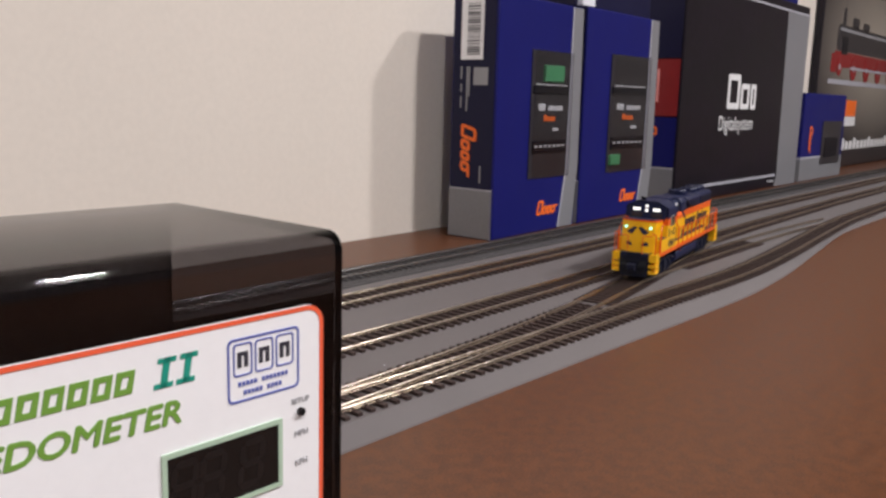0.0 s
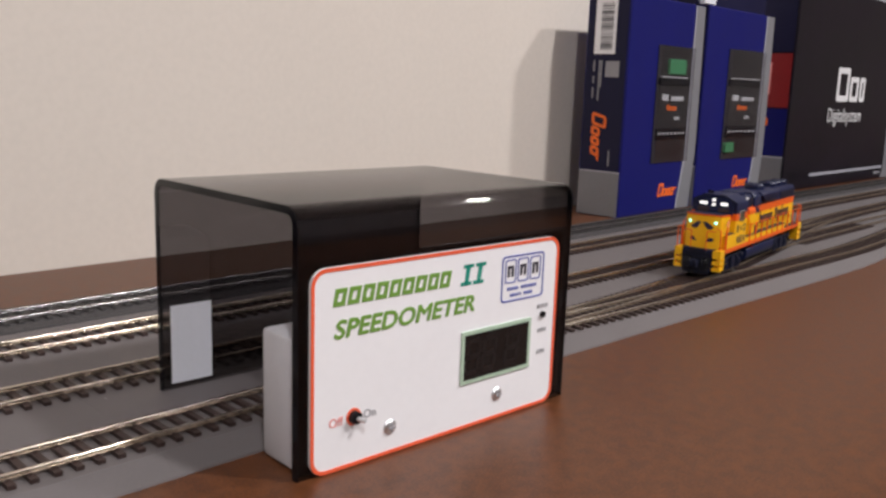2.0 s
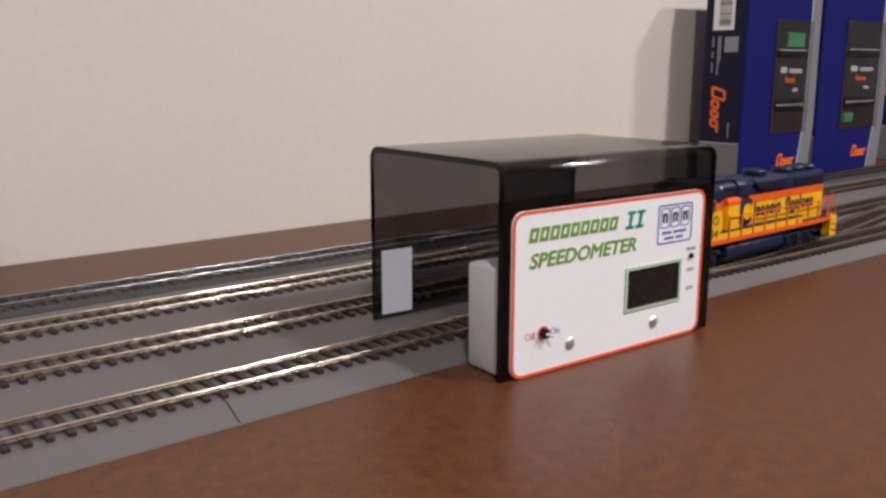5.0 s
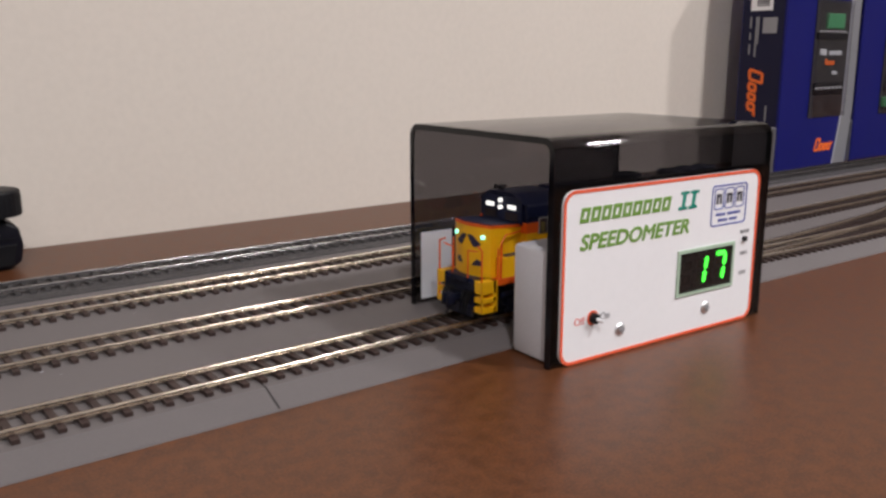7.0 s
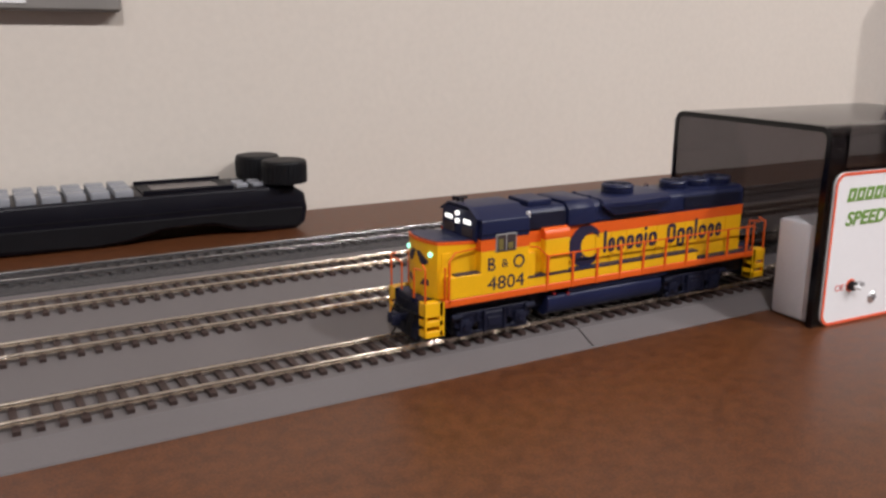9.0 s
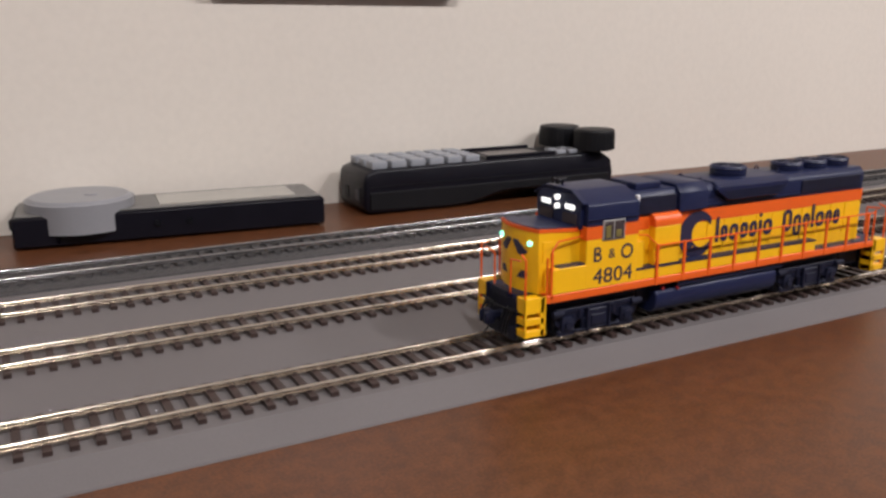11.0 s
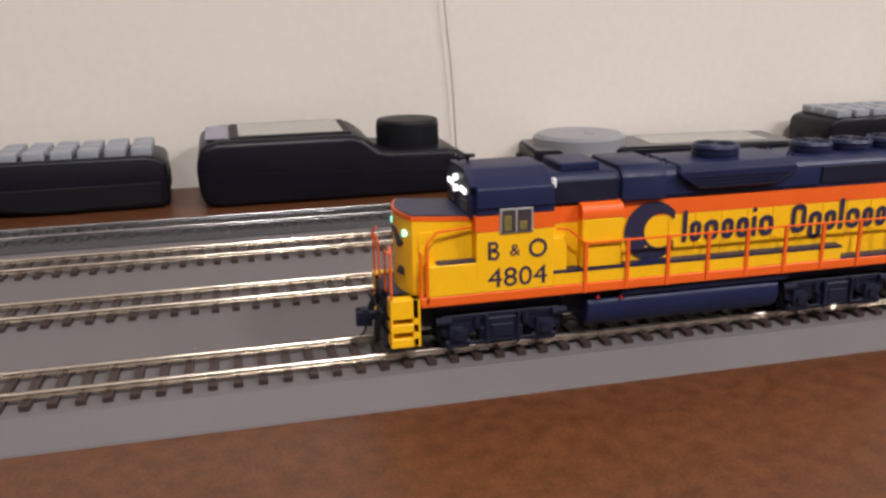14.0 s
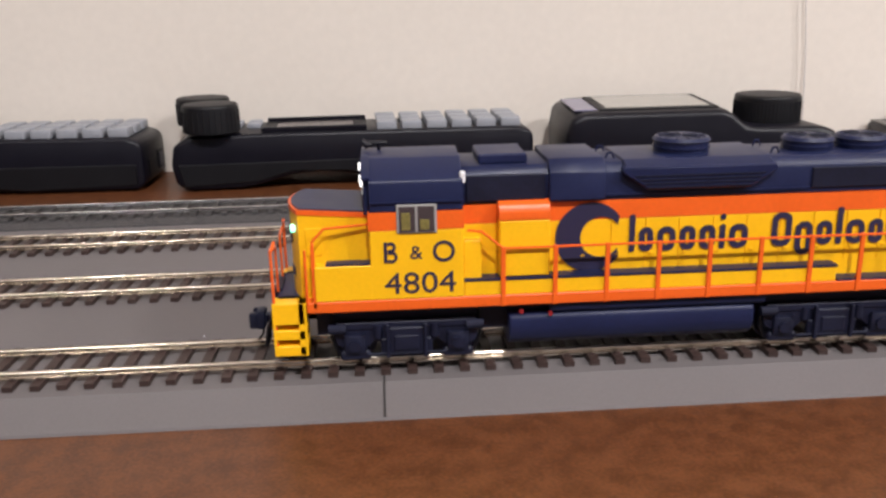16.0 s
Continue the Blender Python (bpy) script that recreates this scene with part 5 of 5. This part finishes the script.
            for e in (-0.0026, 0.0026):
                part("bolt", cyl(bm_new(), (tx + dx + e, s * 0.0148, 0.0090), 0.0006, 0.0010, "y", 8), M_BLUEBLACK, tr)
            part("brake_shoe", bx(bm_new(), tx + dx * 0.42 - 0.0012, tx + dx * 0.42 + 0.0012, *span(s, 0.0126, 0.0146), 0.0028, 0.0076, 0.0004), M_BLUEBLACK, tr)
        for dx in (-0.0200, 0.0200):
            part("brake_cylinder", cyl(bm_new(), (tx + dx, s * 0.0146, 0.0112), 0.0014, 0.0050, "x", 10), M_BLUEBLACK, tr)
    for dx in (-0.0150, 0.0150):
        bm = cyl(bm_new(), (0, 0, 0), 0.0011, 0.0200, "y", 8)
        for s in (-1, 1):
            cyl(bm, (0, s * 0.0092, 0), 0.0058, 0.0022, "y", 28)
            cyl(bm, (0, s * 0.0078, 0), 0.0066, 0.0006, "y", 28)
            for k in range(5):
                a = k * math.tau / 5
                cyl(bm, (0.0036 * math.cos(a), s * 0.0104, 0.0036 * math.sin(a)), 0.0008, 0.0003, "y", 8)
        AXLES.append((part("wheelset", bm, M_BLUEBLACK, tr, "dark metal wheelset", at=pose(tx + dx, 0, 0.0058)), tx + dx))

# lettering on both sides: road name as plain shapes, road number as figures
SIDE = {-1: pose(0, -HW - 0.00012, 0, 90, 0, 0), 1: pose(0.0836, HW + 0.00012, 0, 90, 0, 180)}
HSIDE = {-1: pose(0, -HOOD - 0.00030, 0, 90, 0, 0), 1: pose(0.2546, HOOD + 0.00030, 0, 90, 0, 180)}


def crescent(cx, cy, r, r_in, shift, a0, a1, n=28):
    out = [(cx + r * math.cos(radians(a0 + (a1 - a0) * k / n)), cy + r * math.sin(radians(a0 + (a1 - a0) * k / n))) for k in range(n + 1)]
    inn = [(cx + shift + r_in * math.cos(radians(a1 + (a0 - a1) * k / n)), cy + r_in * math.sin(radians(a1 + (a0 - a1) * k / n))) for k in range(n + 1)]
    return out, inn


def band(name, out, inn, parent, at, material):
    """A flat curved band between two arcs."""
    bm = bm_new()
    n = len(out)
    inn = list(reversed(inn))
    o = [bm.verts.new((u, v, 0.0001)) for u, v in out]
    i = [bm.verts.new((u, v, 0.0001)) for u, v in inn]
    for k in range(n - 1):
        bm.faces.new((o[k], o[k + 1], i[k + 1], i[k]))
    got = bmesh.ops.extrude_face_region(bm, geom=bm.faces[:])
    bmesh.ops.translate(bm, vec=(0, 0, -0.0002), verts=[v for v in got["geom"] if isinstance(v, bmesh.types.BMVert)])
    bmesh.ops.recalc_face_normals(bm, faces=bm.faces[:])
    return part(name, bm, material, parent, smooth=0, at=at)


for s in (-1, 1):
    words("road_number", "4804", 0.0090, M_NAVYPRINT, cab, SIDE[s] @ pose(0.0322, 0.0226, 0), wide=1.14, thick=0.00008, bold=0.00003)
    band("road_mark", *crescent(0.0492, 0.0347, 0.0031, 0.0022, 0, 0, 360), cab, SIDE[s], M_NAVYPRINT)
    part("road_mark", prism(bm_new(), [(0.0324, 0.0318), (0.0333, 0.0318), (0.0333, 0.0378), (0.0324, 0.0378)], "z", -0.0001, 0.0001), M_NAVYPRINT, cab, smooth=0, at=SIDE[s])
    band("road_mark", *crescent(0.0343, 0.0363, 0.0015, 0.0007, 0, -130, 140, 12), cab, SIDE[s], M_NAVYPRINT)
    band("road_mark", *crescent(0.0345, 0.0334, 0.0017, 0.0009, 0, -140, 130, 12), cab, SIDE[s], M_NAVYPRINT)
    words("road_mark", "&", 0.0056, M_NAVYPRINT, cab, SIDE[s] @ pose(0.0396, 0.0327, 0), wide=1.05, thick=0.00008)
    # large open ring with a notch, then plain rounded blocks
    band("road_emblem", *crescent(0.0919, 0.0357, 0.0103, 0.0060, 0.0030, 36, 324), hood_l, HSIDE[s], M_NAVYPRINT)
    x, base, k = 0.1032, 0.0308, 0.0018
    for kind, w in (("bar", 0.0017), ("loop", 0.0042), ("loop", 0.0054), ("loop", 0.0047), ("loop", 0.0047), ("dot", 0.0017), ("loop", 0.0056), ("gap", 0.0046),
                    ("tall", 0.0060), ("deep", 0.0052), ("loop", 0.0047), ("bar", 0.0018), ("loop", 0.0056), ("loop", 0.0044), ("loop", 0.0044)):
        low, high = base - (0.0028 if kind == "deep" else 0), base + {"bar": 0.0112, "tall": 0.0102}.get(kind, 0.0073)
        if kind in ("loop", "tall", "deep"):
            bm = bm_new()
            a = rounded(x, x + w, low, high, min(w * 0.46, 0.0024), 4)
            b = rounded(x + k, x + w - k, low + k, high - k, min((w - 2 * k) * 0.46, 0.0008), 4)
            va, vb = [bm.verts.new((u, v, 0.0001)) for u, v in a], [bm.verts.new((u, v, 0.0001)) for u, v in b]
            for j in range(len(a)):
                bm.faces.new((va[j], va[(j + 1) % len(a)], vb[(j + 1) % len(a)], vb[j]))
            part("road_block", bm, M_NAVYPRINT, hood_l, smooth=0, at=HSIDE[s])
        elif kind != "gap":
            part("road_block", prism(bm_new(), rounded(x, x + w, low, high, 0.0006, 3), "z", 0, 0.0001), M_NAVYPRINT, hood_l, smooth=0, at=HSIDE[s])
            if kind == "dot":
                part("road_block", prism(bm_new(), rounded(x, x + w, 0.0395, 0.0412, 0.0007, 3), "z", 0, 0.0001), M_NAVYPRINT, hood_l, smooth=0, at=HSIDE[s])
        x += w + 0.0012

# ---- tracks: rails, then ties ----
RAIL = [(-0.0012, 0.0), (-0.0012, 0.0004), (-0.0005, 0.0007), (-0.0005, 0.0012), (-0.0007, 0.0014), (-0.0007, 0.00175), (-0.0005, 0.0020), (-0.00025, 0.0022),
        (0.00025, 0.0022), (0.0005, 0.0020), (0.0007, 0.00175), (0.0007, 0.0014), (0.0005, 0.0012), (0.0005, 0.0007), (0.0012, 0.0004), (0.0012, 0.0)]


def offset_line(line, d):
    p = np.array(line)
    t = np.gradient(p, axis=0)
    t /= np.linalg.norm(t, axis=1)[:, None]
    return p + d * np.stack([-t[:, 1], t[:, 0]], 1)


def rail_mesh(line, z):
    bm = bm_new()
    p = np.array(line)
    t = np.gradient(p, axis=0)
    t /= np.linalg.norm(t, axis=1)[:, None]
    rings = [[bm.verts.new((q[0] - u * w[1], q[1] + u * w[0], z + v)) for u, v in RAIL] for q, w in zip(p, t)]
    for a, b in zip(rings[:-1], rings[1:]):
        for i in range(len(RAIL)):
            j = (i + 1) % len(RAIL)
            bm.faces.new((a[i], b[i], b[j], a[j]))
    bm.faces.new(list(reversed(rings[0])))
    bm.faces.new(rings[-1])
    bmesh.ops.recalc_face_normals(bm, faces=bm.faces[:])
    return bm


def tie_bm():
    bm = bm_new()
    bx(bm, -0.00145, 0.00145, -0.0150, 0.0150, 0.0, 0.0017)
    for y in (-0.00875, 0.00875):
        for s in (-1, 1):
            bx(bm, -0.0007, 0.0007, y + s * 0.0018 - 0.0005, y + s * 0.0018 + 0.0005, 0.0016, 0.0023)
    return bm


TIE = meshed("tie", tie_bm(), M_TIE, None)
PITCH = 0.0078
TRACKS = [
    ("A", [(-2.6, 0.00875), (-1.2, 0.00875), (0.0, 0.00875), (0.10, 0.0078), (0.154, 0.0050), (0.19, 0.0025), (0.232, 0.0), (0.279, -0.0020), (0.336, -0.0038), (0.409, -0.0045), (0.49, -0.0065), (0.587, -0.0115), (0.66, -0.0105), (0.757, -0.0035), (0.888, 0.0085), (1.06, 0.0230), (1.246, 0.0260), (4.0, 0.027)], 0.0, (-1.42, 0.75), M_RAIL),
    ("B", [(-2.6, 0.0816), (-0.5, 0.0816), (-0.15, 0.0795), (0.10, 0.0750), (0.30, 0.0700), (0.46, 0.0710), (0.60, 0.0750), (0.90, 0.0870), (1.3, 0.094), (4.0, 0.094)], 0.0, (-1.42, 0.62), M_RAIL),
    ("C", [(-2.6, 0.1492), (-0.5, 0.1490), (0.0, 0.1475), (4.0, 0.150)], 0.0, (-1.42, 0.55), M_RAIL),
    ("X", [(0.06, 0.00860), (0.22, 0.0085), (0.32, 0.0120), (0.40, 0.0190), (0.52, 0.0370), (0.63, 0.0560), (0.74, 0.0745), (0.84, 0.0860), (0.90, 0.0880)], -0.0003, (0.435, 0.675), M_RAIL),
    ("Y", [(0.53, 0.0385), (0.60, 0.0432), (0.72, 0.0440), (0.84, 0.0445), (0.95, 0.0420), (1.06, 0.0350)], -0.0005, (0.61, 0.80), M_RAIL),
]
for key, pts, dz, near, rmat in TRACKS:
    line = smooth_path(pts, 0.02)
    track = thing("railway_track", pose(0, 0, 0), {"A": "model railway track with brown ties along the bed's edge", "B": "model railway track with brown ties, second row", "C": "model railway track with brown ties, third row",
                                                   "X": "diverging turnout track with brown ties", "Y": "short curved turnout track with brown ties"}[key], "track", group="railway tracks")
    for d in (-0.00875, 0.00875):
        part("rail", rail_mesh(offset_line(line, d), RAIL_Z - 0.0022 + dz), rmat, track, "worn nickel-silver rail", smooth=50)
    p = np.array(line)
    run = np.r_[0, np.cumsum(np.linalg.norm(np.diff(p, axis=0), axis=1))]
    far = bm_new()
    for sdist in np.arange(0.004, run[-1], PITCH):
        x, y = np.interp(sdist, run, p[:, 0]), np.interp(sdist, run, p[:, 1])
        x2, y2 = np.interp(sdist + 0.002, run, p[:, 0]), np.interp(sdist + 0.002, run, p[:, 1])
        ang = math.degrees(math.atan2(y2 - y, x2 - x)) if x2 > x else 0.0
        m = pose(x, y, BED_Z + 0.00005 + dz, 0, 0, ang + random.uniform(-0.8, 0.8))
        if near[0] <= x <= near[1]:
            tie = new("tie", TIE)
            tie.parent = track
            # long ties under the turnouts reach across to the diverging track
            reach = float(np.interp(x, [0.12, 0.43, 0.4301], [0.0, 0.026, 0.0])) if key == "A" else 0.0
            tie.matrix_local = m @ Matrix.LocRotScale((0, reach / 2, 0), None, (1, 1 + reach / 0.030, 1))
        elif key not in "XY":
            bx_m = m @ Matrix.LocRotScale((0, 0, 0.0010), None, (0.0029, 0.030, 0.0016))
            bmesh.ops.create_cube(far, size=1.0, matrix=bx_m)
    if len(far.verts):
        tagged(part("tie_rest", far, M_TIE, track, smooth=0), kind="stuff")
    else:
        far.free()

# the track in gravel by the wall
line = smooth_path([(-2.6, 0.2065), (0.4, 0.2065), (4.0, 0.2085)], 0.05)
track = thing("railway_track", pose(0, 0, 0), "model railway track bedded in dark grey gravel by the wall", "track", group="railway tracks")
for d in (-0.00875, 0.00875):
    part("rail", rail_mesh(offset_line(line, d), 0.0088), M_RAIL_D, track, "dull grey rail", smooth=50)
far = bm_new()
for x in np.arange(-2.6, 3.9, PITCH):
    bmesh.ops.create_cube(far, size=1.0, matrix=Matrix.LocRotScale((x, 0.2067, 0.0079), None, (0.0029, 0.028, 0.0016)))
tagged(part("tie_rest", far, M_TIE_D, track, smooth=0), kind="stuff")

# loose gravel grains
rng = np.random.default_rng(4)
for nm, owner, mtl, count, y0, y1, zf, size in (("gravel", bedd, M_BALLAST, 5200, 0.1830, 0.2500, None, 0.0007), ("crumbs", bed, M_STICKER, 60, -0.010, 0.176, BED_Z, 0.00035)):
    verts, faces = [], []
    for k in range(count):
        x, y = rng.uniform(-1.5, 1.6), rng.uniform(y0, y1)
        z = zf if zf else float(np.interp(y, [0.1825, 0.186, 0.226, 0.236, 0.2545], [0.0066, 0.0074, 0.0074, 0.0060, 0.0]))
        s = size * rng.uniform(0.5, 1.3)
        b = len(verts)
        verts += [(x + s * a, y + s * c, z + s * e) for a, c, e in ((1, 0, 0), (-1, 0.2, 0), (0.1, 1, 0), (0, -1, 0), (0.2, 0.1, 0.9), (0, 0, -0.6))]
        faces += [(b, b + 2, b + 4), (b + 2, b + 1, b + 4), (b + 1, b + 3, b + 4), (b + 3, b, b + 4), (b + 2, b, b + 5), (b + 1, b + 2, b + 5), (b + 3, b + 1, b + 5), (b, b + 3, b + 5)]
    me = bpy.data.meshes.new(nm)
    me.from_pydata(verts, [], faces)
    me.materials.append(mtl)
    g = new(nm, me)
    g.parent = owner
    tagged(g, "loose grains on the track bed", kind="stuff")


# ---- what moves ----
RUN = [(0, 0.5200, 0.0370, 9.7), (0.5, 0.4776, 0.0300, 9.5), (1, 0.4380, 0.0240, 9.3), (1.5, 0.4040, 0.0190, 8.7), (2, 0.3720, 0.0158, 7.6), (2.5, 0.3360, 0.0130, 6.2),
       (3, 0.2960, 0.0105, 4.9), (3.5, 0.2600, 0.0092, 3.9), (4, 0.2215, 0.0088, 2.6), (5, 0.1370, 0.00875, 0.6), (6, 0.0455, 0.00875, 0.0), (6.5, -0.0020, 0.00875, 0.0), (7, -0.0493, 0.00875, 0.0),
       (7.5, -0.0970, 0.00875, 0), (8, -0.1448, 0.00875, 0), (8.5, -0.1973, 0.00875, 0), (9, -0.2487, 0.00875, 0), (10, -0.3600, 0.00875, 0), (11, -0.4750, 0.00875, 0), (11.5, -0.5300, 0.00875, 0),
       (12, -0.5806, 0.00875, 0), (12.5, -0.6335, 0.00875, 0), (13, -0.6870, 0.00875, 0), (13.5, -0.7418, 0.00875, 0), (14, -0.8005, 0.00875, 0), (14.5, -0.8563, 0.00875, 0), (15, -0.9122, 0.00875, 0),
       (15.5, -0.9652, 0.00875, 0), (16, -1.0130, 0.00875, 0)]


def motions():
    walk(loco, [(t, pose(x, y, RAIL_Z, 0, 0, a)) for t, x, y, a in RUN])
    times = [k * 0.05 for k in range(321)]
    gone = [RUN[0][1] - float(np.interp(t, [r[0] for r in RUN], [r[1] for r in RUN])) for t in times]
    for axle, x in AXLES:
        walk(axle, [(t, pose(x, 0, 0.0058, 0, -math.degrees(g / 0.0058), 0)) for t, g in zip(times, gone)])
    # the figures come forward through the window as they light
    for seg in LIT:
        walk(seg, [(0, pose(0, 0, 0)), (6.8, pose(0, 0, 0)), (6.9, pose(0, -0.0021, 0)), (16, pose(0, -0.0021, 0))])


motions()
